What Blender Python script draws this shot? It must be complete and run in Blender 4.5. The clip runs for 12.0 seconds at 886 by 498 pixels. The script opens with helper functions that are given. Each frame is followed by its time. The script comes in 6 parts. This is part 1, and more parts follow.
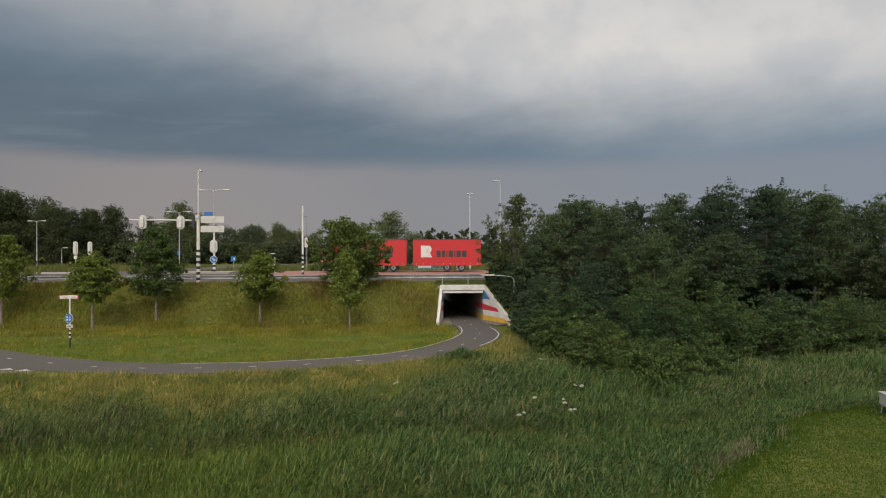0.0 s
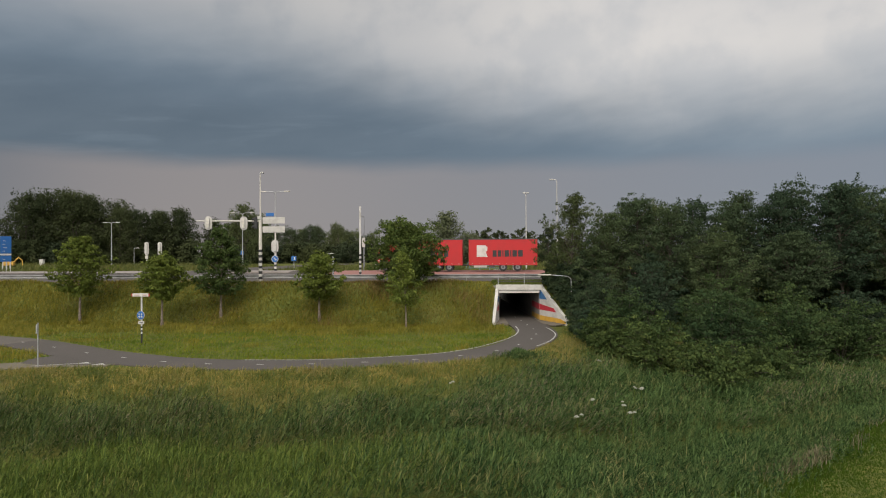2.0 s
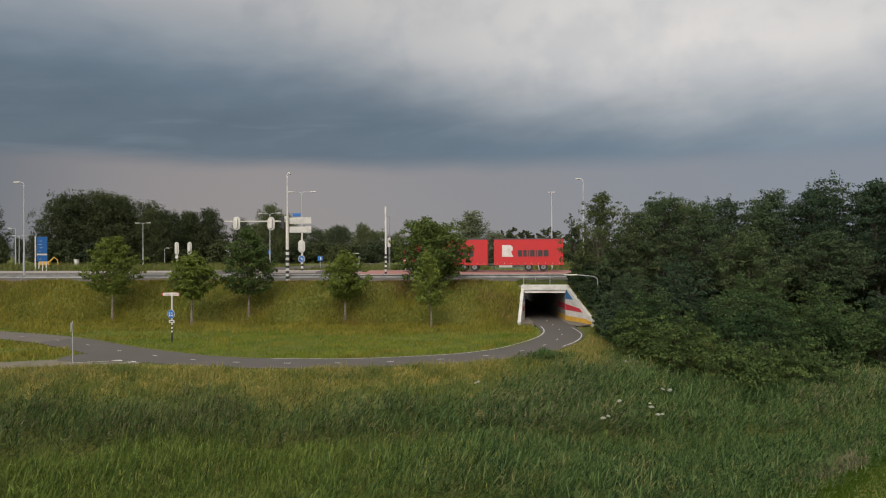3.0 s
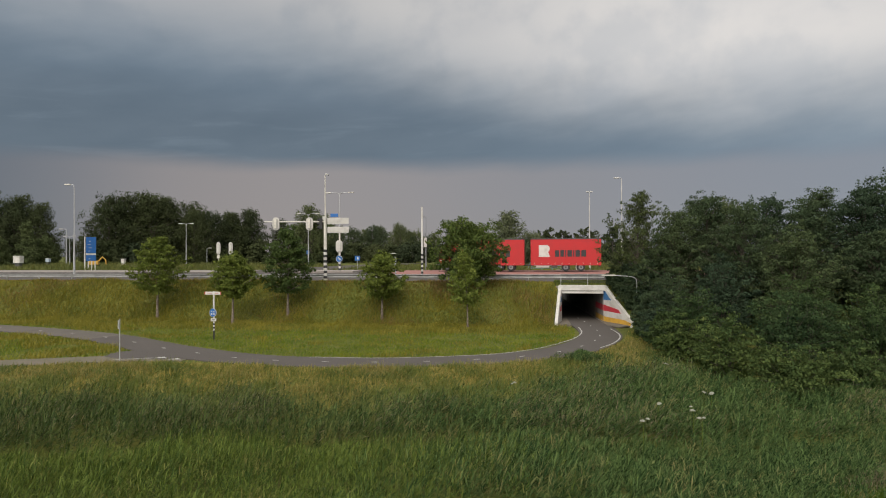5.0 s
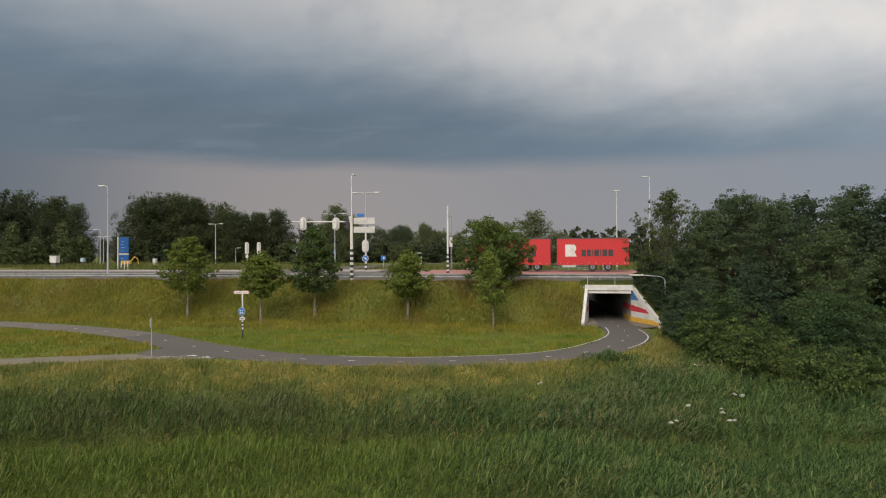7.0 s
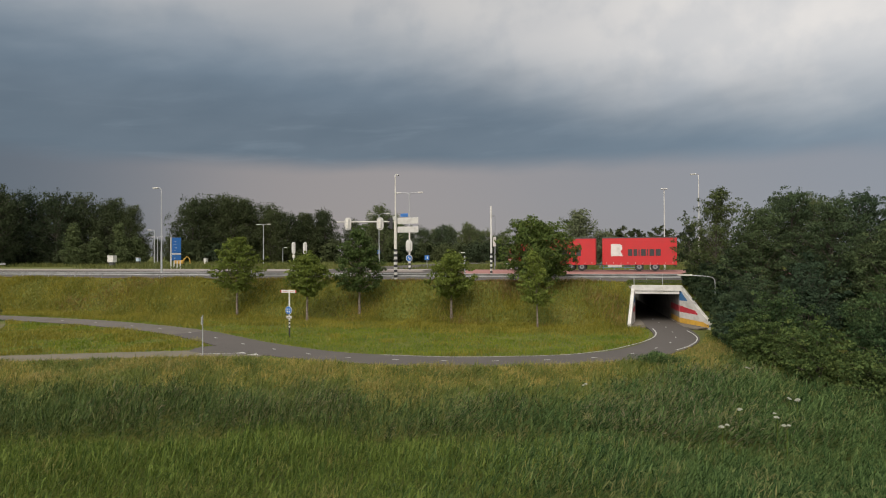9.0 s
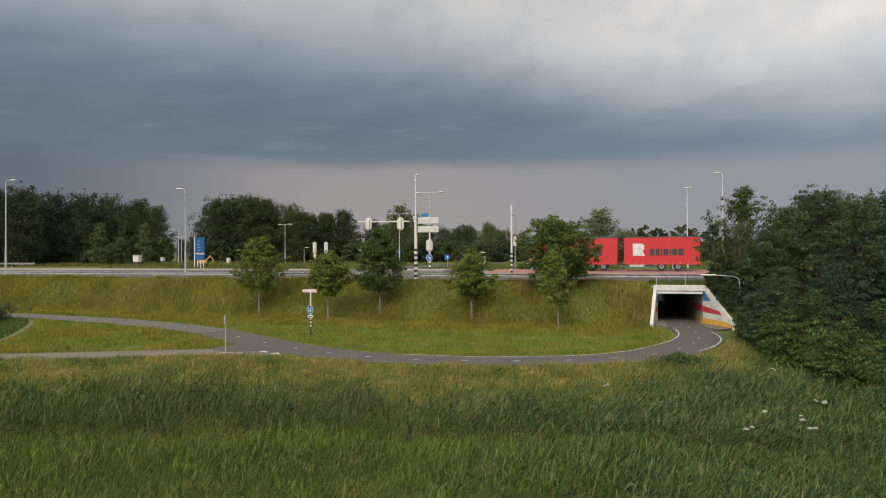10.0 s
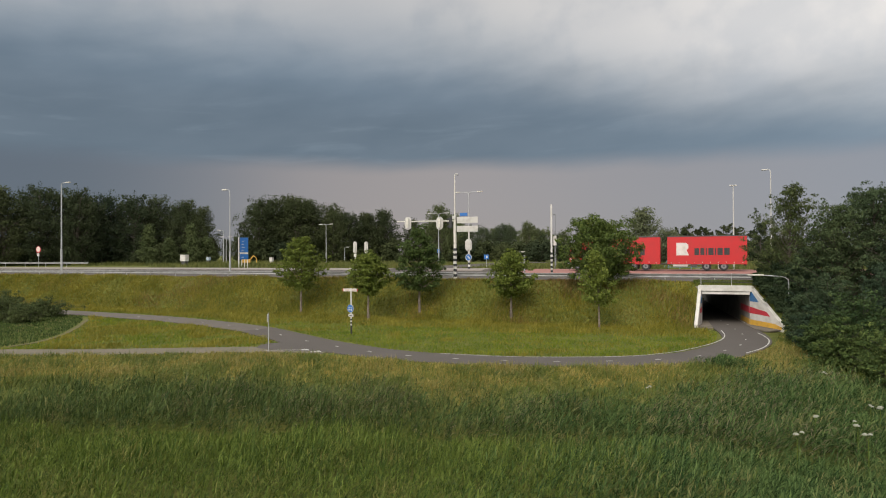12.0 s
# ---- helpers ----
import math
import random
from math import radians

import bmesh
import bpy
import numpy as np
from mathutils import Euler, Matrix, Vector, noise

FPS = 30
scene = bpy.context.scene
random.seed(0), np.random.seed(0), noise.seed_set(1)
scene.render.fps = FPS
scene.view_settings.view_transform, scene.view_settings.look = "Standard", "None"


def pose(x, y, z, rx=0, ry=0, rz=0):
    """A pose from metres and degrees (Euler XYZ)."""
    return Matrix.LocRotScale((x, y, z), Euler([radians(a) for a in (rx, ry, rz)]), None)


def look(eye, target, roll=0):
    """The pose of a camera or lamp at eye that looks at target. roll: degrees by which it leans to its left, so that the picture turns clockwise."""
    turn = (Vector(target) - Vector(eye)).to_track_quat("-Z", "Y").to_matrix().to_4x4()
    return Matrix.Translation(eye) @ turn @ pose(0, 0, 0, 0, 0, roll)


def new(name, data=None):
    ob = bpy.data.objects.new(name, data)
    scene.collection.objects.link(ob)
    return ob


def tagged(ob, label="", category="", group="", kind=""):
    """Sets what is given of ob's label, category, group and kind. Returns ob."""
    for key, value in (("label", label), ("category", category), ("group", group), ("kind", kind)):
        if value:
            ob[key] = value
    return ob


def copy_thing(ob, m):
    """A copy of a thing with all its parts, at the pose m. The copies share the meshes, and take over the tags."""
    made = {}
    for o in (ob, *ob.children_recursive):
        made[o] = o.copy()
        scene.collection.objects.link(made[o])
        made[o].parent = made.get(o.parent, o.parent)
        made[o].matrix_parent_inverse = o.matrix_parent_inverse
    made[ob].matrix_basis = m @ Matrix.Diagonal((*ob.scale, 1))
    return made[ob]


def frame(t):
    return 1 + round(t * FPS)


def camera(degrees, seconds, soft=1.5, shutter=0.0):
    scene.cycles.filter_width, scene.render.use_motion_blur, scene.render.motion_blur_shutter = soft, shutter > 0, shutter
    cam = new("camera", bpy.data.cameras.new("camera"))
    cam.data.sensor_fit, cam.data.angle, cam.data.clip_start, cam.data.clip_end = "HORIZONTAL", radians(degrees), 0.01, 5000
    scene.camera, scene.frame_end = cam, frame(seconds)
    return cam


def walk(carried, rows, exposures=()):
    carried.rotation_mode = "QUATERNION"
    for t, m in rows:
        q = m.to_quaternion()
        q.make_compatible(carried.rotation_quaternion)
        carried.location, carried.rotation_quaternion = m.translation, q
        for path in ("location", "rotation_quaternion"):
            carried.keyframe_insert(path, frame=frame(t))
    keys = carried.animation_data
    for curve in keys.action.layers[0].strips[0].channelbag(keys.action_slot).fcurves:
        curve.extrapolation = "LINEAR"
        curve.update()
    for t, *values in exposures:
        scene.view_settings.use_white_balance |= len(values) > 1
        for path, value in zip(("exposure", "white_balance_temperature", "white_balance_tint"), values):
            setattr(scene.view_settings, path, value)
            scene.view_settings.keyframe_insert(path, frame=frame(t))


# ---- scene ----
# ---- camera: a drone that hovers six metres over the cycle path and pans slowly to its left ----
cam = camera(70.0, 12.0, soft=1.12)
EYE = (0.0, 0.0, 6.0)
# seconds, yaw to the left, pitch up, roll
ROWS = [
    (0.0, 0.00, 0.52, -0.26), (0.5, 0.91, 0.52, -0.26), (1.0, 2.30, 0.52, -0.27), (1.5, 3.70, 0.52, -0.28),
    (2.0, 5.05, 0.51, -0.30), (2.5, 6.21, 0.51, -0.30), (3.0, 7.33, 0.51, -0.31), (5.0, 10.61, 0.53, -0.27),
    (5.5, 11.15, 0.53, -0.28), (6.0, 11.74, 0.53, -0.29), (6.5, 12.30, 0.52, -0.29), (7.0, 12.93, 0.51, -0.30),
    (9.0, 16.86, 0.50, -0.32), (9.5, 17.74, 0.49, -0.33), (10.0, 18.69, 0.48, -0.34), (10.5, 19.58, 0.47, -0.34),
    (11.0, 20.51, 0.47, -0.35), (11.5, 21.35, 0.46, -0.35), (12.0, 22.24, 0.46, -0.35),
]


def aim(yaw, pitch, roll):
    a, p = radians(yaw), radians(pitch)
    ahead = Vector((-math.sin(a) * math.cos(p), math.cos(a) * math.cos(p), math.sin(p)))
    return look(EYE, Vector(EYE) + ahead, roll)


walk(cam, [(t, aim(yaw, pitch, roll)) for t, yaw, pitch, roll in ROWS], exposures=((0.0, 0.10), (3.0, 0.14), (6.0, 0.20), (9.0, 0.27), (12.0, 0.36)))

# ---- world: a heavy overcast sky with a dark shelf of cloud ----
SUN_AZ, SUN_EL = 172.0, 42.0        # degrees to the left of +y, and up


def node(nt, kind, x=0, y=0, **sets):
    n = nt.nodes.new(kind)
    n.location = (x, y)
    for key, value in sets.items():
        n.inputs[key.replace("_", " ")].default_value = value
    return n


def math_node(nt, op, a, b=None, c=None, clamp=False):
    n = nt.nodes.new("ShaderNodeMath")
    n.operation, n.use_clamp = op, clamp
    for i, v in enumerate((a, b, c)):
        if v is None:
            continue
        if isinstance(v, (int, float)):
            n.inputs[i].default_value = v
        else:
            nt.links.new(v, n.inputs[i])
    return n.outputs[0]


def smooth(nt, v, lo, hi):
    n = nt.nodes.new("ShaderNodeMapRange")
    n.interpolation_type = "SMOOTHSTEP"
    nt.links.new(v, n.inputs["Value"])
    for key, val in (("From Min", lo), ("From Max", hi)):
        if isinstance(val, (int, float)):
            n.inputs[key].default_value = val
        else:
            nt.links.new(val, n.inputs[key])
    return n.outputs["Result"]


def mix_color(nt, fac, a, b, blend="MIX"):
    n = nt.nodes.new("ShaderNodeMix")
    n.data_type, n.blend_type = "RGBA", blend
    for i, v in ((0, fac), (6, a), (7, b)):
        if isinstance(v, (int, float)):
            n.inputs[i].default_value = v
        elif isinstance(v, tuple):
            n.inputs[i].default_value = (*v, 1.0)
        else:
            nt.links.new(v, n.inputs[i])
    return n.outputs[2]


def ramp(nt, v, stops, interp="LINEAR"):
    n = nt.nodes.new("ShaderNodeValToRGB")
    n.color_ramp.interpolation = interp
    while len(n.color_ramp.elements) < len(stops):
        n.color_ramp.elements.new(0.5)
    for e, (p, c) in zip(n.color_ramp.elements, stops):
        e.position, e.color = p, (*((c, c, c) if isinstance(c, (int, float)) else c), 1.0)
    nt.links.new(v, n.inputs[0])
    return n.outputs[0]


def build_world():
    world = bpy.data.worlds.new("sky")
    scene.world = world
    world.use_nodes = True
    nt = world.node_tree
    nt.nodes.clear()
    out, bg = nt.nodes.new("ShaderNodeOutputWorld"), nt.nodes.new("ShaderNodeBackground")
    sky = nt.nodes.new("ShaderNodeTexSky")
    sky.sky_type, sky.sun_disc = "NISHITA", False
    sky.sun_elevation, sky.sun_rotation = radians(SUN_EL), radians(-SUN_AZ)
    co = nt.nodes.new("ShaderNodeTexCoord")
    sep = nt.nodes.new("ShaderNodeSeparateXYZ")
    nt.links.new(co.outputs["Generated"], sep.inputs[0])
    x, y, z = sep.outputs
    az = math_node(nt, "MULTIPLY", math_node(nt, "ARCTAN2", math_node(nt, "MULTIPLY", x, -1.0), y), 180 / math.pi)
    el = math_node(nt, "MULTIPLY", math_node(nt, "ARCSINE", math_node(nt, "MINIMUM", math_node(nt, "MAXIMUM", z, -1.0), 1.0)), 180 / math.pi)
    # cloud detail, drawn out along the horizon
    flat = nt.nodes.new("ShaderNodeCombineXYZ")
    nt.links.new(math_node(nt, "MULTIPLY", az, 0.055), flat.inputs[0])
    nt.links.new(math_node(nt, "ADD", math_node(nt, "MULTIPLY", el, 0.17), math_node(nt, "MULTIPLY", az, 0.022)), flat.inputs[1])
    big = node(nt, "ShaderNodeTexNoise", Scale=0.8, Detail=4.0, Roughness=0.45)
    nt.links.new(flat.outputs[0], big.inputs["Vector"])
    fine = node(nt, "ShaderNodeTexNoise", Scale=2.2, Detail=5.0, Roughness=0.48)
    nt.links.new(flat.outputs[0], fine.inputs["Vector"])
    puffs = node(nt, "ShaderNodeTexNoise", Scale=9.0, Detail=6.0, Roughness=0.52, Distortion=0.0)
    nt.links.new(co.outputs["Generated"], puffs.inputs["Vector"])
    wob = math_node(nt, "MULTIPLY", math_node(nt, "SUBTRACT", big.outputs["Fac"], 0.5), 5.0)
    wob2 = math_node(nt, "MULTIPLY", math_node(nt, "SUBTRACT", fine.outputs["Fac"], 0.5), 2.0)
    el_up = math_node(nt, "ADD", el, math_node(nt, "ADD", wob, wob2))
    el_low = math_node(nt, "ADD", el, math_node(nt, "MULTIPLY", wob2, 0.6))
    turn = math_node(nt, "DIVIDE", math_node(nt, "ADD", az, 180.0), 360.0)

    def at(deg):
        return (deg + 180.0) / 360.0

    # height of the shelf's upper edge, and of the bright break above it, round the compass
    upper = math_node(nt, "MULTIPLY", ramp(nt, turn, [(0.0, 0.5), (at(-60), 0.42), (at(-35), 0.40), (at(-16), 0.41), (at(-3), 0.45), (at(9), 0.51),
                                                      (at(20), 0.60), (at(35), 0.66), (at(60), 0.62), (1.0, 0.5)], "B_SPLINE"), 30.0)
    above = smooth(nt, el_up, math_node(nt, "SUBTRACT", upper, 4.6), math_node(nt, "ADD", upper, 4.8))
    below = smooth(nt, el_low, 9.0, 7.0)
    glow = ramp(nt, turn, [(0.0, 0.55), (at(-60), 0.75), (at(-24), 1.0), (at(-8), 0.95), (at(8), 0.70), (at(22), 0.53), (at(40), 0.51), (at(60), 0.52), (1.0, 0.55)], "B_SPLINE")
    under = ramp(nt, turn, [(0.0, 0.2), (at(-40), 0.10), (at(-12), 0.38), (at(8), 0.72), (at(22), 1.0), (at(34), 0.95), (at(42), 0.45), (at(52), 0.0), (at(62), 0.0), (1.0, 0.2)], "B_SPLINE")
    dark = mix_color(nt, fine.outputs["Fac"], (0.094, 0.128, 0.164), (0.136, 0.172, 0.210))
    body = math_node(nt, "MULTIPLY", ramp(nt, turn, [(0.0, 0.5), (at(-50), 0.72), (at(-30), 0.70), (at(-10), 0.58), (at(5), 0.50), (at(20), 0.43), (at(60), 0.41), (1.0, 0.5)], "B_SPLINE"), 2.0)
    lift = math_node(nt, "ADD", math_node(nt, "MULTIPLY", smooth(nt, el_up, 10.5, 21.0), 0.55), 1.0)
    dark = mix_color(nt, 1.0, dark, math_node(nt, "MULTIPLY", body, lift), "MULTIPLY")
    high = mix_color(nt, glow, (0.17, 0.19, 0.21), (0.600, 0.580, 0.560))
    high = mix_color(nt, smooth(nt, big.outputs["Fac"], 0.35, 0.75), high, mix_color(nt, 1.0, high, (0.86, 0.88, 0.91), "MULTIPLY"))
    high = mix_color(nt, smooth(nt, puffs.outputs["Fac"], 0.42, 0.62), mix_color(nt, 1.0, high, (1.04, 1.03, 1.02), "MULTIPLY"), mix_color(nt, 1.0, high, (0.90, 0.915, 0.935), "MULTIPLY"))
    low = mix_color(nt, under, (0.122, 0.150, 0.188), (0.236, 0.215, 0.213))
    gloom = math_node(nt, "MULTIPLY", ramp(nt, turn, [(0.0, 0.45), (at(-50), 0.72), (at(-25), 0.66), (at(-6), 0.58), (at(4), 0.54), (at(14), 0.54), (at(34), 0.49), (at(44), 0.41), (at(52), 0.34), (at(64), 0.34), (1.0, 0.45)], "B_SPLINE"), 2.0)
    low = mix_color(nt, 1.0, low, gloom, "MULTIPLY")
    cloud = mix_color(nt, above, dark, high)
    cloud = mix_color(nt, below, cloud, low)
    # thin torn streaks along the shelf's lower edge
    drawn = nt.nodes.new("ShaderNodeCombineXYZ")
    nt.links.new(math_node(nt, "MULTIPLY", az, 0.075), drawn.inputs[0])
    nt.links.new(math_node(nt, "ADD", math_node(nt, "MULTIPLY", el, 0.55), math_node(nt, "MULTIPLY", az, 0.03)), drawn.inputs[1])
    torn = node(nt, "ShaderNodeTexNoise", Scale=1.3, Detail=5.0, Roughness=0.55, Distortion=0.5)
    nt.links.new(drawn.outputs[0], torn.inputs["Vector"])
    band = math_node(nt, "MULTIPLY", math_node(nt, "MULTIPLY", smooth(nt, el, 7.0, 9.0), smooth(nt, el, 15.0, 10.5)), smooth(nt, az, -2.0, 14.0))
    wisp = math_node(nt, "MULTIPLY", smooth(nt, torn.outputs["Fac"], 0.50, 0.74), band)
    cloud = mix_color(nt, wisp, cloud, mix_color(nt, 1.0, cloud, (1.22, 1.20, 1.18), "MULTIPLY"))
    zenith = smooth(nt, el, 26.0, 60.0)
    cloud = mix_color(nt, zenith, cloud, (0.72, 0.72, 0.73))
    # the clearing sky behind the drone
    rear = smooth(nt, math_node(nt, "ABSOLUTE", az), 85.0, 140.0)
    cloud = mix_color(nt, math_node(nt, "MULTIPLY", rear, smooth(nt, el, -2.0, 12.0)), cloud, (1.55, 1.50, 1.44))
    blue = mix_color(nt, 1.0, sky.outputs[0], (0.08, 0.08, 0.08), "MULTIPLY")
    total = mix_color(nt, 0.04, cloud, blue)
    nt.links.new(total, bg.inputs["Color"])
    bg.inputs["Strength"].default_value = 1.1
    nt.links.new(bg.outputs[0], out.inputs[0])


build_world()
sun = new("sun", bpy.data.lights.new("sun", "SUN"))
sun.data.energy, sun.data.angle, sun.data.color = 1.85, radians(30), (1.0, 0.93, 0.82)
sun_way = Vector((-math.sin(radians(SUN_AZ)) * math.cos(radians(SUN_EL)), math.cos(radians(SUN_AZ)) * math.cos(radians(SUN_EL)), math.sin(radians(SUN_EL))))
sun.matrix_world = look(sun_way * 60, (0, 0, 0))


# ---- materials ----
def material(name, rough=0.6, metal=0.0, spec=0.4):
    m = bpy.data.materials.new(name)
    m.use_nodes = True
    nt = m.node_tree
    b = nt.nodes["Principled BSDF"]
    b.inputs["Roughness"].default_value, b.inputs["Metallic"].default_value = rough, metal
    b.inputs["Specular IOR Level"].default_value = spec
    return m, nt, b


def noise_at(nt, scale, detail=4.0, rough=0.55, stretch=(1, 1, 1), coord="Object"):
    co = nt.nodes.new("ShaderNodeTexCoord")
    mp = nt.nodes.new("ShaderNodeMapping")
    mp.inputs["Scale"].default_value = stretch
    nt.links.new(co.outputs[coord], mp.inputs[0])
    n = node(nt, "ShaderNodeTexNoise", Scale=scale, Detail=detail, Roughness=rough)
    nt.links.new(mp.outputs[0], n.inputs["Vector"])
    return n.outputs["Fac"]


def bump(nt, b, height, strength=0.3, dist=0.02):
    n = node(nt, "ShaderNodeBump", Strength=strength, Distance=dist)
    nt.links.new(height, n.inputs["Height"])
    nt.links.new(n.outputs[0], b.inputs["Normal"])


def worn(name, base, dirt, rough=0.55, metal=0.0, scale=3.0, amount=0.5, grain=60.0, relief=0.15, spec=0.4):
    """Paint, metal, concrete or asphalt: a base colour with dirt in patches and fine grain."""
    m, nt, b = material(name, rough, metal, spec)
    patch = smooth(nt, noise_at(nt, scale, 5.0), 0.40, 0.75)
    fine = noise_at(nt, grain, 3.0)
    c = mix_color(nt, math_node(nt, "MULTIPLY", patch, amount), base, dirt)
    c = mix_color(nt, math_node(nt, "MULTIPLY", fine, 0.35), c, mix_color(nt, 1.0, c, (0.72, 0.72, 0.72), "MULTIPLY"))
    nt.links.new(c, b.inputs["Base Color"])
    nt.links.new(math_node(nt, "ADD", math_node(nt, "MULTIPLY", patch, 0.15), rough, clamp=True), b.inputs["Roughness"])
    if relief:
        bump(nt, b, fine, relief, 0.01)
    return m


def plant(name, lush, pale, dry, dry_at=(0.55, 0.75), scale=0.35, spread=0.6, through_light=0.3, rough=0.55, spec=0.25, vary=True, reach=0.35):
    """Leaves and blades: each its own shade, in patches, with some light shining through."""
    m, nt, b = material(name, rough, 0.0, spec)
    geo = nt.nodes.new("ShaderNodeNewGeometry")
    own = geo.outputs["Random Per Island"]
    patch = noise_at(nt, scale, 4.0)
    c = mix_color(nt, smooth(nt, math_node(nt, "ADD", math_node(nt, "MULTIPLY", own, spread), math_node(nt, "MULTIPLY", patch, 1.0 - spread)), 0.5 - reach, 0.5 + reach), lush, pale)
    faded = smooth(nt, math_node(nt, "ADD", math_node(nt, "MULTIPLY", noise_at(nt, scale * 1.7, 5.0), 0.75), math_node(nt, "MULTIPLY", own, 0.25)), *dry_at)
    c = mix_color(nt, faded, c, dry)
    info = nt.nodes.new("ShaderNodeObjectInfo")
    if vary:
        c = mix_color(nt, info.outputs["Random"], mix_color(nt, 1.0, c, (0.74, 0.80, 0.90), "MULTIPLY"), mix_color(nt, 1.0, c, (1.36, 1.25, 1.05), "MULTIPLY"))
    nt.links.new(c, b.inputs["Base Color"])
    tr = nt.nodes.new("ShaderNodeBsdfTranslucent")
    nt.links.new(c, tr.inputs[0])
    mx = nt.nodes.new("ShaderNodeMixShader")
    mx.inputs[0].default_value = through_light
    nt.links.new(b.outputs[0], mx.inputs[1])
    nt.links.new(tr.outputs[0], mx.inputs[2])
    nt.links.new(mx.outputs[0], nt.nodes["Material Output"].inputs[0])
    return m


def soil(name, a, b2, c2, scale=0.5, rough=0.9):
    m, nt, b = material(name, rough, 0.0, 0.15)
    c = mix_color(nt, smooth(nt, noise_at(nt, scale, 6.0), 0.35, 0.68), a, b2)
    c = mix_color(nt, smooth(nt, noise_at(nt, scale * 9, 5.0), 0.42, 0.7), c, c2)
    nt.links.new(c, b.inputs["Base Color"])
    bump(nt, b, noise_at(nt, 14.0, 5.0), 0.6, 0.08)
    return m


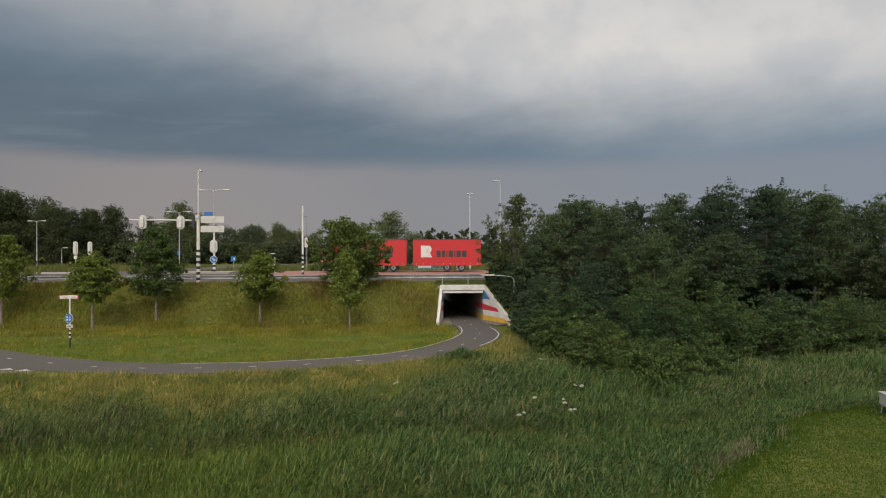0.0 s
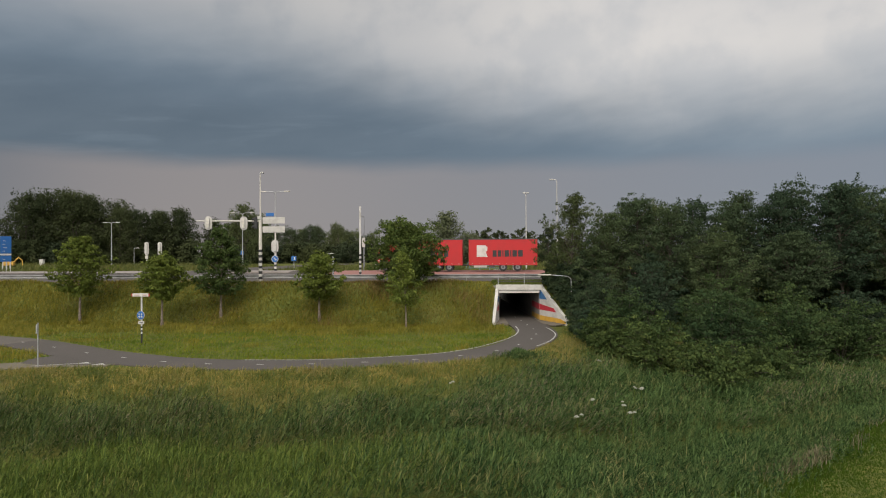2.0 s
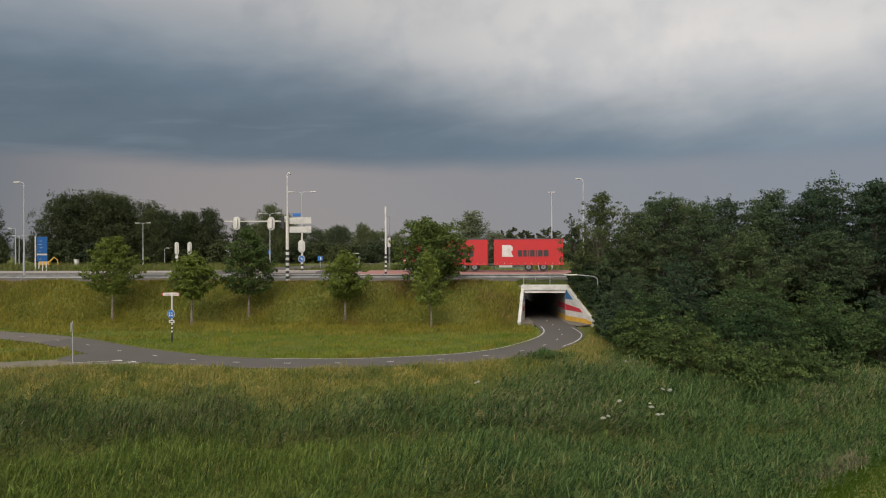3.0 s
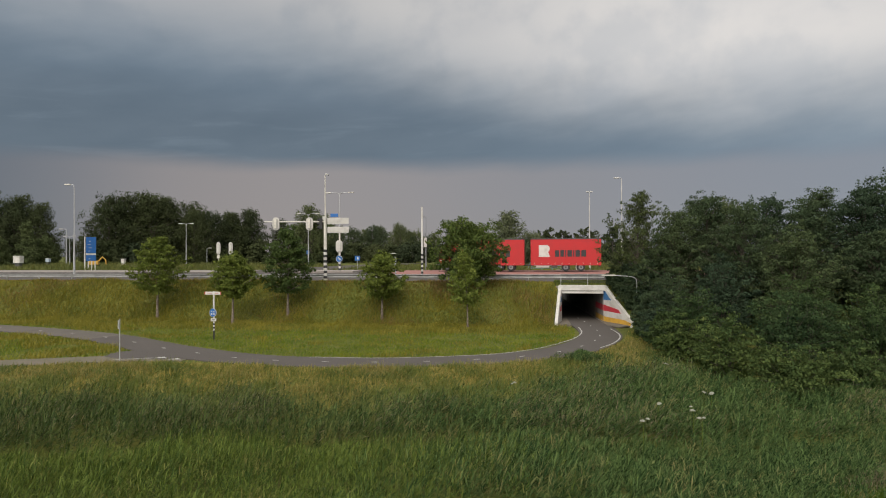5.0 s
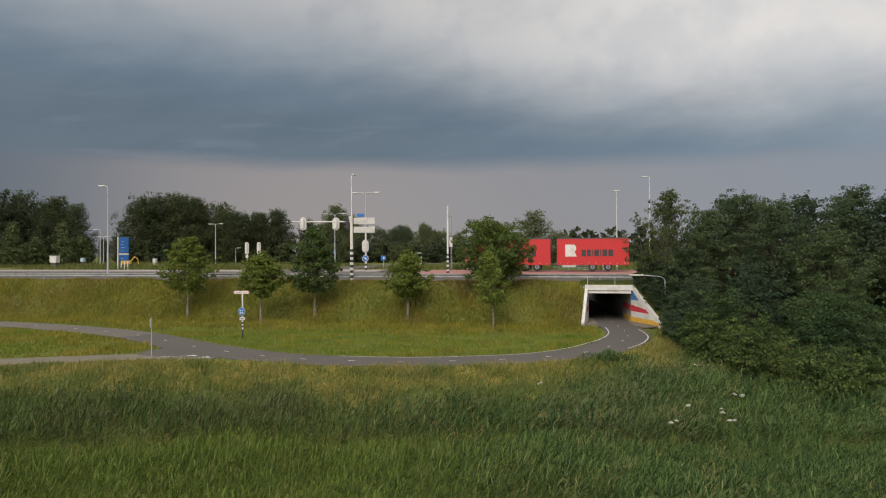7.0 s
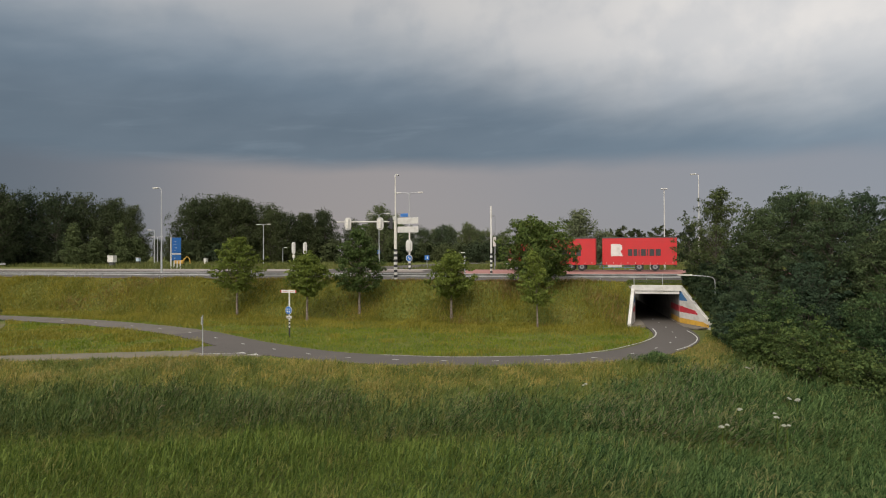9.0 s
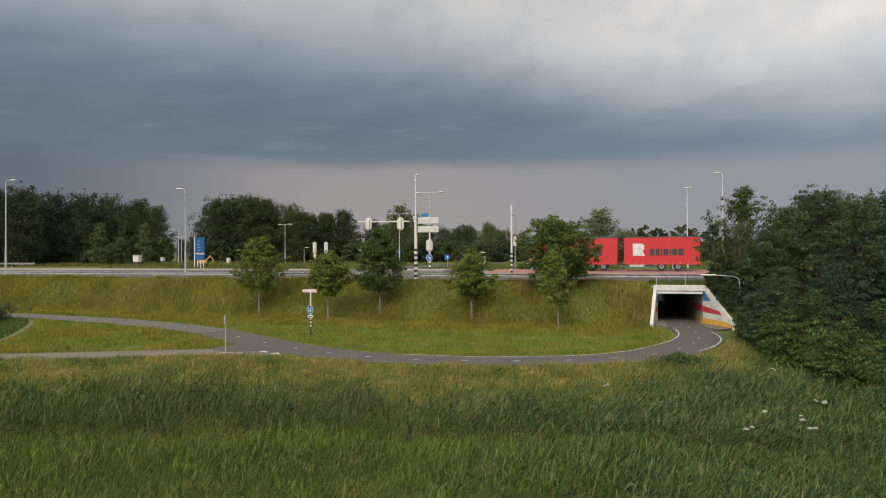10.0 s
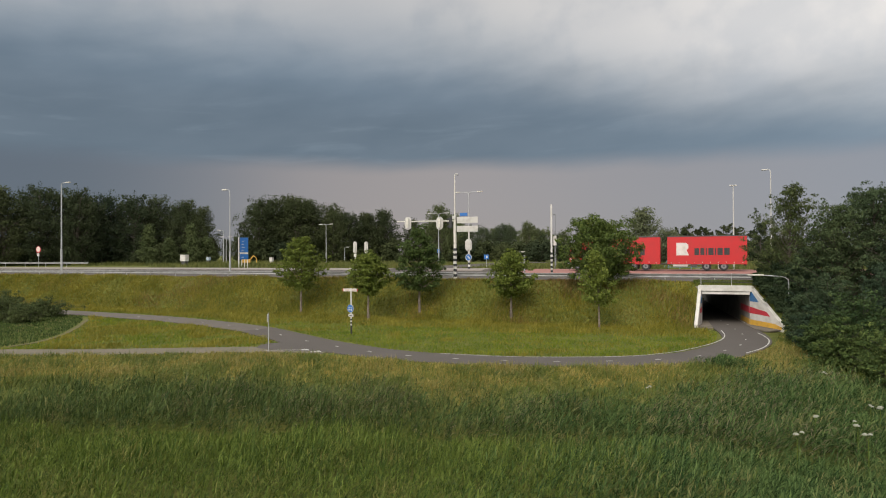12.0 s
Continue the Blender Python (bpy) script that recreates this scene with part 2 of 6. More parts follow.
M = {
    "turf": soil("turf", (0.080, 0.094, 0.018), (0.130, 0.126, 0.030), (0.052, 0.070, 0.015)),
    "asphalt": worn("asphalt", (0.084, 0.075, 0.068), (0.112, 0.099, 0.093), 0.92, scale=0.6, grain=120, relief=0.25, spec=0.15),
    "pale_asphalt": worn("pale_asphalt", (0.116, 0.103, 0.090), (0.094, 0.083, 0.074), 0.92, scale=0.5, grain=110, relief=0.25, spec=0.15),
    "old_path": worn("old_path", (0.145, 0.126, 0.096), (0.100, 0.100, 0.062), 0.92, scale=0.7, grain=90, relief=0.3, spec=0.15),
    "red_asphalt": worn("red_asphalt", (0.275, 0.140, 0.120), (0.215, 0.130, 0.115), 0.9, scale=0.5, grain=100, spec=0.15),
    "paving": worn("paving", (0.260, 0.228, 0.206), (0.190, 0.170, 0.155), 0.85, scale=0.8, grain=60),
    "line": worn("line", (0.420, 0.410, 0.390), (0.260, 0.250, 0.235), 0.7, scale=5.0, amount=0.8),
    "white": worn("white_paint", (0.540, 0.520, 0.490), (0.300, 0.280, 0.240), 0.6, scale=1.6, amount=0.6),
    "faded_red": worn("faded_red", (0.480, 0.260, 0.230), (0.420, 0.300, 0.260), 0.6, scale=3.0),
    "blue_paint": worn("blue_paint", (0.035, 0.130, 0.300), (0.080, 0.130, 0.200), 0.6, scale=2.0),
    "red_paint": worn("red_paint", (0.430, 0.030, 0.045), (0.250, 0.050, 0.050), 0.6, scale=2.0),
    "yellow_paint": worn("yellow_paint", (0.560, 0.320, 0.045), (0.300, 0.190, 0.060), 0.6, scale=2.2, amount=0.7),
    "concrete": worn("concrete", (0.260, 0.235, 0.210), (0.130, 0.120, 0.100), 0.9, scale=0.9, amount=0.7, grain=40),
    "damp_concrete": worn("damp_concrete", (0.150, 0.128, 0.100), (0.085, 0.078, 0.058), 0.95, scale=1.6, amount=0.9, grain=40),
    "inner_wall": worn("inner_wall", (0.270, 0.255, 0.235), (0.140, 0.130, 0.115), 0.9, scale=0.9, amount=0.8, grain=40),
    "dirt": worn("dirt", (0.130, 0.112, 0.062), (0.070, 0.082, 0.026), 0.95, scale=1.5, amount=0.95, grain=30, relief=0.5, spec=0.1),
    "galv": worn("galvanised_steel", (0.360, 0.365, 0.370), (0.240, 0.240, 0.240), 0.5, 0.3, scale=4.0),
    "grey": worn("grey_paint", (0.470, 0.460, 0.430), (0.300, 0.290, 0.260), 0.5, scale=3.0),
    "dull_steel": worn("dull_steel", (0.190, 0.195, 0.200), (0.120, 0.120, 0.120), 0.6, 0.2, scale=3.0),
    "board_back": worn("board_back", (0.460, 0.440, 0.410), (0.230, 0.220, 0.200), 0.55, scale=2.0),
    "rail_steel": worn("rail_steel", (0.330, 0.330, 0.325), (0.190, 0.190, 0.185), 0.55, 0.3, scale=1.2, amount=0.8),
    "cabinet_grey": worn("cabinet_grey", (0.330, 0.400, 0.470), (0.240, 0.270, 0.300), 0.5, scale=3.0),
    "cream": worn("cream_paint", (0.560, 0.530, 0.470), (0.380, 0.355, 0.310), 0.5, scale=3.0),
    "black": worn("black_paint", (0.022, 0.022, 0.024), (0.060, 0.058, 0.054), 0.5, scale=4.0),
    "sign_blue": worn("sign_blue", (0.018, 0.110, 0.340), (0.040, 0.120, 0.280), 0.4, scale=3.0, relief=0),
    "truck_red": worn("truck_red", (0.410, 0.017, 0.019), (0.300, 0.028, 0.028), 0.45, scale=1.2, amount=0.4, relief=0),
    "chassis": worn("chassis", (0.055, 0.055, 0.060), (0.110, 0.100, 0.090), 0.6, scale=3.0),
    "rubber": worn("rubber", (0.018, 0.018, 0.019), (0.060, 0.055, 0.050), 0.8, scale=6.0),
    "bluegreen": worn("bluegreen_steel", (0.120, 0.260, 0.340), (0.160, 0.210, 0.220), 0.5, scale=4.0),
    "orange": worn("yellow_machine_paint", (0.520, 0.300, 0.050), (0.300, 0.180, 0.060), 0.5, scale=3.0),
    "bark": worn("bark", (0.125, 0.096, 0.072), (0.255, 0.222, 0.184), 0.9, scale=4.5, amount=0.9, grain=25, relief=0.6),
    "dark_bark": worn("dark_bark", (0.060, 0.048, 0.036), (0.110, 0.095, 0.075), 0.9, scale=5.0, amount=0.7, grain=25, relief=0.6),
    "reed": plant("reed", (0.020, 0.043, 0.010), (0.108, 0.146, 0.040), (0.200, 0.170, 0.075), (0.60, 0.74), 0.40, 0.55, vary=False, reach=0.26, rough=0.65, spec=0.18),
    "reed_cool": plant("reed_cool", (0.015, 0.039, 0.010), (0.106, 0.161, 0.050), (0.200, 0.176, 0.070), (0.56, 0.74), 0.45, 0.55, vary=False, reach=0.25, rough=0.7, spec=0.12),
    "reed_near": plant("reed_near", (0.027, 0.056, 0.008), (0.140, 0.184, 0.032), (0.215, 0.190, 0.060), (0.58, 0.74), 0.35, 0.52, vary=False, reach=0.25, rough=0.65, spec=0.18),
    "hay": plant("hay", (0.092, 0.118, 0.018), (0.225, 0.200, 0.038), (0.360, 0.272, 0.082), (0.46, 0.68), 0.7, 0.40, vary=False, reach=0.24),
    "straw": plant("straw", (0.150, 0.140, 0.030), (0.235, 0.198, 0.052), (0.285, 0.232, 0.080), (0.45, 0.65), 0.8, 0.6, vary=False),
    "bank": plant("bank_grass", (0.112, 0.117, 0.012), (0.236, 0.203, 0.026), (0.270, 0.220, 0.048), (0.57, 0.78), 0.34, 0.30, vary=False, reach=0.20),
    "meadow": plant("meadow_grass", (0.072, 0.122, 0.008), (0.178, 0.198, 0.016), (0.240, 0.212, 0.036), (0.60, 0.78), 0.42, 0.28, vary=False, reach=0.19),
    "lawn": plant("lawn_grass", (0.038, 0.073, 0.008), (0.064, 0.099, 0.014), (0.090, 0.104, 0.022), (0.58, 0.80), 0.5, 0.20, vary=False, rough=0.9, spec=0.03, through_light=0.3),
    "young_leaf": plant("young_leaf", (0.060, 0.090, 0.014), (0.148, 0.174, 0.032), (0.145, 0.152, 0.038), (0.66, 0.92), 1.2, 0.38, rough=0.7, spec=0.15, vary=False),
    "sorrel": plant("sorrel", (0.115, 0.092, 0.022), (0.190, 0.140, 0.036), (0.240, 0.150, 0.060), (0.45, 0.65), 0.5, 0.5, vary=False),
    "dusk_leaf": plant("dusk_leaf", (0.034, 0.060, 0.016), (0.078, 0.108, 0.028), (0.100, 0.108, 0.034), (0.66, 0.92), 1.2, 0.38, rough=0.7, spec=0.15, vary=False),
    "sapling_leaf": plant("sapling_leaf", (0.062, 0.082, 0.034), (0.100, 0.120, 0.050), (0.120, 0.122, 0.056), (0.62, 0.88), 0.3, 0.35, rough=0.9, spec=0.04, vary=False),
    "plume": plant("plume", (0.120, 0.110, 0.058), (0.190, 0.168, 0.098), (0.230, 0.190, 0.110), (0.50, 0.70), 0.6, 0.6, vary=False),
    "tuft": plant("tuft", (0.052, 0.082, 0.013), (0.140, 0.160, 0.032), (0.205, 0.185, 0.050), (0.58, 0.76), 0.6, 0.45, vary=False),
    "weeds": plant("weeds", (0.062, 0.080, 0.018), (0.130, 0.132, 0.034), (0.210, 0.180, 0.060), (0.60, 0.78), 0.12, 0.35, vary=False),
    "lime_leaf": plant("lime_leaf", (0.080, 0.115, 0.020), (0.170, 0.200, 0.038), (0.190, 0.185, 0.044), (0.64, 0.90), 1.2, 0.38, rough=0.7, spec=0.15, vary=False),
    "oak_leaf": plant("oak_leaf", (0.044, 0.072, 0.018), (0.108, 0.140, 0.032), (0.140, 0.125, 0.036), (0.64, 0.88), 0.9, 0.38, rough=0.75, spec=0.12, vary=False),
    "bush_leaf": plant("bush_leaf", (0.037, 0.058, 0.032), (0.060, 0.085, 0.043), (0.080, 0.090, 0.042), (0.58, 0.85), 0.5, 0.30, rough=0.9, spec=0.05, reach=0.28),
    "shrub_leaf": plant("shrub_leaf", (0.030, 0.054, 0.022), (0.080, 0.114, 0.039), (0.096, 0.112, 0.040), (0.58, 0.85), 0.5, 0.30, rough=0.9, spec=0.05, reach=0.28),
    "willow_leaf": plant("willow_leaf", (0.080, 0.096, 0.052), (0.140, 0.156, 0.084), (0.155, 0.158, 0.090), (0.64, 0.85), 0.5, 0.35, rough=0.8, spec=0.1, vary=False),
    "ash_leaf": plant("ash_leaf", (0.038, 0.055, 0.021), (0.094, 0.112, 0.041), (0.120, 0.118, 0.048), (0.62, 0.85), 0.8, 0.35, rough=0.8, spec=0.1, vary=False),
    "hazed_leaf": plant("hazed_leaf", (0.052, 0.072, 0.034), (0.092, 0.112, 0.054), (0.115, 0.118, 0.060), (0.62, 0.88), 0.12, 0.25, rough=0.9, spec=0.04),
    "far_leaf": plant("far_leaf", (0.036, 0.049, 0.025), (0.055, 0.067, 0.033), (0.074, 0.075, 0.039), (0.62, 0.88), 0.12, 0.25, rough=0.9, spec=0.04),
    "flower": worn("flower", (0.255, 0.258, 0.205), (0.190, 0.210, 0.145), 0.8, scale=9.0, relief=0),
}


def glass(name, tint):
    m, nt, b = material(name, 0.08, 0.0, 0.6)
    b.inputs["Base Color"].default_value = (*tint, 1)
    return m


M["dark_glass"] = glass("dark_glass", (0.02, 0.025, 0.03))
M["lens"] = glass("lens", (0.35, 0.36, 0.36))


# ---- helpers for building ----
def empty(name, x=0, y=0, z=0, rz=0, label="", category="", group="", kind=""):
    ob = new(name)
    ob.empty_display_size = 0.2
    ob.matrix_world = pose(x, y, z, 0, 0, rz)
    return tagged(ob, label, category, group, kind)


def part(name, bm, mat, parent=None, label="", smooth_faces=False):
    me = bpy.data.meshes.new(name)
    bm.to_mesh(me)
    bm.free()
    me.materials.append(M[mat])
    if smooth_faces:
        for p in me.polygons:
            p.use_smooth = True
    ob = new(name, me)
    if parent is not None:
        ob.parent = parent
    if label:
        ob["label"] = label
    return ob


def mesh_np(name, verts, starts, totals, loops, mat):
    """A mesh from arrays: corners of the faces one after another."""
    me = bpy.data.meshes.new(name)
    me.vertices.add(len(verts))
    me.vertices.foreach_set("co", np.ascontiguousarray(verts, np.float32).ravel())
    me.loops.add(len(loops))
    me.loops.foreach_set("vertex_index", np.ascontiguousarray(loops, np.int32))
    me.polygons.add(len(starts))
    me.polygons.foreach_set("loop_start", np.ascontiguousarray(starts, np.int32))
    me.polygons.foreach_set("loop_total", np.ascontiguousarray(totals, np.int32))
    me.update(calc_edges=True)
    me.validate()
    me.materials.append(M[mat])
    return me


def box(bm, centre, size, rz=0.0, bevel=0.0):
    m = Matrix.Translation(centre) @ Matrix.Rotation(radians(rz), 4, "Z") @ Matrix.Diagonal((*size, 1))
    r = bmesh.ops.create_cube(bm, size=1.0, matrix=m)
    if bevel:
        edges = list({e for v in r["verts"] for e in v.link_edges})
        bmesh.ops.bevel(bm, geom=edges, offset=bevel, segments=2, affect="EDGES", profile=0.5)
    return bm


def rod(bm, a, b, r0, r1=None, n=10):
    """A round bar from a to b."""
    a, b = Vector(a), Vector(b)
    r1 = r0 if r1 is None else r1
    m = Matrix.Translation((a + b) / 2) @ (b - a).to_track_quat("Z", "Y").to_matrix().to_4x4()
    bmesh.ops.create_cone(bm, cap_ends=True, segments=n, radius1=r0, radius2=max(r1, 1e-4), depth=(b - a).length, matrix=m)
    return bm


def pipe(bm, pts, radii, n=6):
    """A bent tapering tube through pts."""
    rings = []
    for i, p in enumerate(pts):
        d = (pts[min(i + 1, len(pts) - 1)] - pts[max(i - 1, 0)]).normalized()
        q = d.to_track_quat("Z", "Y")
        rings.append([bm.verts.new(p + q @ Vector((radii[i] * math.cos(k * math.tau / n), radii[i] * math.sin(k * math.tau / n), 0))) for k in range(n)])
    for u, v in zip(rings, rings[1:]):
        for k in range(n):
            bm.faces.new((u[k], u[(k + 1) % n], v[(k + 1) % n], v[k]))
    bm.faces.new(rings[-1])
    return bm


def prism(bm, outline, axis, lo, hi):
    """A flat outline (pairs) pushed through from lo to hi along an axis: 'x' takes (y, z), 'y' takes (x, z), 'z' takes (x, y)."""
    def at(p, d):
        return {"x": (d, p[0], p[1]), "y": (p[0], d, p[1]), "z": (p[0], p[1], d)}[axis]
    a = [bm.verts.new(at(p, lo)) for p in outline]
    b = [bm.verts.new(at(p, hi)) for p in outline]
    bm.faces.new(a)
    bm.faces.new(b[::-1])
    for i in range(len(a)):
        j = (i + 1) % len(a)
        bm.faces.new((a[j], a[i], b[i], b[j]))
    bmesh.ops.recalc_face_normals(bm, faces=bm.faces)
    return bm


def B():
    return bmesh.new()


def spline(points, step):
    """Points along a smooth curve through the given ones, and the directions there."""
    p = np.array(points, float)
    p = np.vstack([2 * p[0] - p[1], p, 2 * p[-1] - p[-2]])
    out = []
    for i in range(1, len(p) - 2):
        a, b, c, d = p[i - 1:i + 3]
        n = max(2, int(np.linalg.norm(c - b) / step))
        for t in np.arange(n) / n:
            out.append(0.5 * (2 * b + (c - a) * t + (2 * a - 5 * b + 4 * c - d) * t ** 2 + (3 * b - a - 3 * c + d) * t ** 3))
    out = np.array(out + [p[-2]])
    way = np.gradient(out, axis=0)
    return out, way / np.linalg.norm(way, axis=1)[:, None]


# ---- the lie of the land ----
PORTAL_Y, DECK = 58.0, 3.2
TX0, TX1 = 0.0, 3.62                     # clear width of the underpass
PATH = [(-2.5, 95.0), (-1.3, 85.0), (0.43, 70.0), (1.5, 60.7), (1.95, 57.5), (2.35, 54.3), (2.70, 51.1), (2.74, 47.9), (2.25, 45.1), (1.26, 42.2), (-0.2, 39.5), (-2.3, 37.45),
        (-4.8, 35.95), (-7.5, 34.85), (-10.3, 34.15), (-13.1, 33.8), (-16.1, 33.83), (-19.0, 34.42), (-22.1, 35.6), (-25.5, 37.2), (-29.3, 39.4),
        (-33.3, 41.6), (-37.5, 43.2), (-41.5, 44.4), (-46.7, 45.7), (-51.4, 46.4), (-60.0, 47.3), (-75.0, 48.2), (-95.0, 48.9)]
BRANCH = [(-21.5, 33.9), (-24.2, 33.6), (-27.5, 32.2), (-31.9, 30.1), (-36.4, 27.9), (-41.5, 26.0), (-50.0, 22.4), (-62.0, 18.0), (-80.0, 12.0)]
EDGE = np.array([(-90, 9), (-62, 16.6), (-50, 21), (-40.1, 25.4), (-34, 28.2), (-25, 32.0), (-22, 32.5), (-13, 32.2), (-7, 33.35), (-4, 34.45), (-1.3, 36.4), (1.7, 39.4), (4.2, 45), (5.2, 52), (9, 53), (60, 54), (200, 54)])
DITCH = np.array([(-90, -2), (-45, 10), (-27, 16.6), (-21.5, 18.0), (-16.7, 19.4), (-12.9, 21.0), (-8.9, 21.9), (-4.6, 22.9), (0, 23.9), (4.6, 24.0), (10, 26.0), (14, 28.6), (19, 31.2), (30, 34), (60, 38), (200, 44)])
LAWN = np.array([(0.0, 6.0), (3.2, 12.5), (5.7, 16.3), (9.0, 20.1), (12.0, 23.6), (14.2, 25.8), (19.5, 27.9), (30, 31), (60, 35), (200, 41)])


def under_x(y):
    """The middle line of the underpass, which leans to the left."""
    return 1.81 - 0.115 * (np.asarray(y, float) - PORTAL_Y)


def ease(t):
    t = np.clip(t, 0, 1)
    return t * t * (3 - 2 * t)


def ground_z(x, y):
    x, y = np.asarray(x, float), np.asarray(y, float)
    ye, yd = np.interp(x, EDGE[:, 0], EDGE[:, 1]), np.interp(x, DITCH[:, 0], DITCH[:, 1])
    u = np.clip((y - yd) / np.maximum(ye - yd, 0.1), 0, 1)
    z = -1.45 * (1 - u) ** 1.7
    near = -1.45 + 0.95 * ease((yd - y) / 7.5)
    yl = np.interp(x, LAWN[:, 0], LAWN[:, 1], left=-50)
    near = np.maximum(near, -1.45 + 1.1 * ease((yl - y + 2.6) / 4.0))
    z = np.where(y < yd, near, z)
    bank = 3.4 * np.clip((y - 53.3) / 4.3, 0, 1)
    bank = np.where(y > 60, 3.4 + 0.45 * np.clip((y - 60) / 20, 0, 1), bank)
    left = -0.20 + (y - PORTAL_Y) * 0.16
    right = 3.80 + (PORTAL_Y - y) * 0.56
    inside = (y < PORTAL_Y) & (x > left) & (x < right) | (y >= PORTAL_Y) & (y < 97.0) & (np.abs(x - under_x(y)) < 2.28)
    fall = 0.10 + 2.85 * np.clip((y - 54.45) / 3.53, 0, 1)
    away = np.where(x > 1.8, x - right - 0.15, left - x - 0.15)
    bank = np.where(y < 58.2, np.minimum(bank, fall + 0.9 * np.maximum(away, 0)), bank)
    z = np.where(y > 53.3, np.where(inside, -0.12, bank), z)
    rough = 0.05 * np.sin(x * 0.9 + 1.3 * np.sin(y * 0.6)) * np.sin(y * 0.8 + np.sin(x * 0.5))
    flat = inside | (y > 58) | ((y > ye - 0.6) & (y < 52))
    return z + np.where(flat, 0.0, rough) - np.where((y >= ye - 1.0) & (y < 53.3), 0.04, 0.0)


def axis_steps(marks):
    out = [np.array([marks[0][0]])]
    for (a, _), (b, step) in zip(marks, marks[1:]):
        out.append(np.linspace(a, b, max(2, int(round((b - a) / step)) + 1))[1:])
    return np.concatenate(out)


def sheet(name, xs, ys, mat):
    gx, gy = np.meshgrid(xs, ys)
    v = np.stack([gx, gy, ground_z(gx, gy)], -1).reshape(-1, 3)
    nx, ny = len(xs), len(ys)
    i = (np.arange(ny - 1)[:, None] * nx + np.arange(nx - 1)).ravel()
    loops = np.stack([i, i + 1, i + 1 + nx, i + nx], 1).ravel()
    me = mesh_np(name, v, np.arange(len(i)) * 4, np.full(len(i), 4), loops, mat)
    return new(name, me)


xs = axis_steps([(-2500, 0), (-400, 200), (-120, 20), (-70, 2), (-6, 0.5), (-1.0, 0.15), (-0.2, 0.05), (3.6, 0.2), (6.2, 0.05), (8, 0.3), (40, 1), (120, 10), (400, 70), (2500, 300)])
ys = axis_steps([(-1200, 0), (-60, 200), (0, 10), (14, 1), (53.2, 0.5), (57.9, 0.1), (58.0, 0.05), (60, 0.5), (84, 1), (96.9, 0.8), (97.1, 0.2), (120, 8), (400, 60), (2500, 300)])
tagged(sheet("ground", xs, ys, "turf"), "rough grassy ground with ditch and road embankment", "ground", kind="structure")


def ribbon(name, points, half0, half1, z, mat, label, step=0.6, thick=0.06, lo=None, hi=None, kind="structure"):
    """A paved strip along a curve; half0 and half1: its reach to the two sides."""
    c, w = spline(points, step)
    side = np.stack([w[:, 1], -w[:, 0]], 1)
    a, b = c + side * half0, c - side * half1
    bm = B()
    rows = []
    for p, q in zip(a, b):
        rows.append([bm.verts.new((p[0], p[1], z)), bm.verts.new((q[0], q[1], z)), bm.verts.new((q[0], q[1], z - thick)), bm.verts.new((p[0], p[1], z - thick))])
    for u, v in zip(rows, rows[1:]):
        for k in range(4):
            bm.faces.new((u[k], u[(k + 1) % 4], v[(k + 1) % 4], v[k]))
    bm.faces.new(rows[0])
    bm.faces.new(rows[-1][::-1])
    bmesh.ops.recalc_face_normals(bm, faces=bm.faces)
    return tagged(part(name, bm, mat), label, "path" if "path" in name else "marking", kind=kind)


path = ribbon("cycle_path", PATH, 1.5, 1.6, 0.02, "asphalt", "grey asphalt cycle path curving into the underpass", thick=0.10)
# the left stretch is overlaid in a paler asphalt colour
ribbon("cycle_path", PATH[21:], 1.49, 1.59, 0.0235, "pale_asphalt", "paler asphalt stretch of the cycle path", thick=0.10)
ribbon("side_path", BRANCH, 1.2, 1.2, 0.012, "old_path", "narrow worn side path joining the cycle path", thick=0.09)

JUNCTION = [(-20.6, 33.5), (-22.5, 35.0), (-24.6, 36.3), (-26.4, 36.4), (-27.2, 35.5), (-27.35, 34.6), (-26.8, 33.4), (-25.0, 32.9)]
tagged(part("path_junction", prism(B(), JUNCTION, "z", -0.08, 0.016), "asphalt"), "grey asphalt where the side path joins", "path", kind="structure")
TRACK = [(-54.6, 43.1), (-53.1, 41.9), (-49.8, 38.7), (-46.0, 34.6), (-44.3, 32.4), (-43.1, 30.0), (-42.9, 28.2)]
ribbon("dirt_path", TRACK, 0.17, 0.17, 0.006, "dirt", "trodden sandy track through the grass", thick=0.09)


def stripe(points, half, label, z=0.026):
    c, w = spline(points, 0.4)
    side = np.stack([w[:, 1], -w[:, 0]], 1)
    bm = B()
    rows = [[bm.verts.new((*(p + s * half), z)), bm.verts.new((*(p - s * half), z))] for p, s in zip(c, side)]
    for u, v in zip(rows, rows[1:]):
        bm.faces.new((u[0], u[1], v[1], v[0]))
    bmesh.ops.recalc_face_normals(bm, faces=bm.faces)
    return part("edge_line", bm, "line", path, label)


stripe([(1.32, 53.0), (1.47, 51.0), (1.44, 49.2), (1.15, 47.2), (0.36, 44.6), (-1.22, 41.2), (-2.55, 39.4), (-4.3, 37.85), (-7.4, 36.45), (-10.5, 35.52), (-14.6, 35.22)], 0.042, "worn white edge line")
stripe([(3.80, 52.2), (4.05, 50.5), (4.18, 48.6), (4.08, 47.0), (3.75, 45.2), (3.2, 43.4), (2.4, 41.6)], 0.042, "worn white edge line")
for i in range(3, 26):
    p, q, n = np.array(PATH[i]), np.array(PATH[i + 1]), np.array(PATH[i - 1])
    d = (q - n) / np.linalg.norm(q - n)
    bm = B()
    box(bm, (p[0], p[1], 0.024), (0.38, 0.08, 0.006), math.degrees(math.atan2(d[1], d[0])))
    part("dash", bm, "line", path, "short white centre dash")
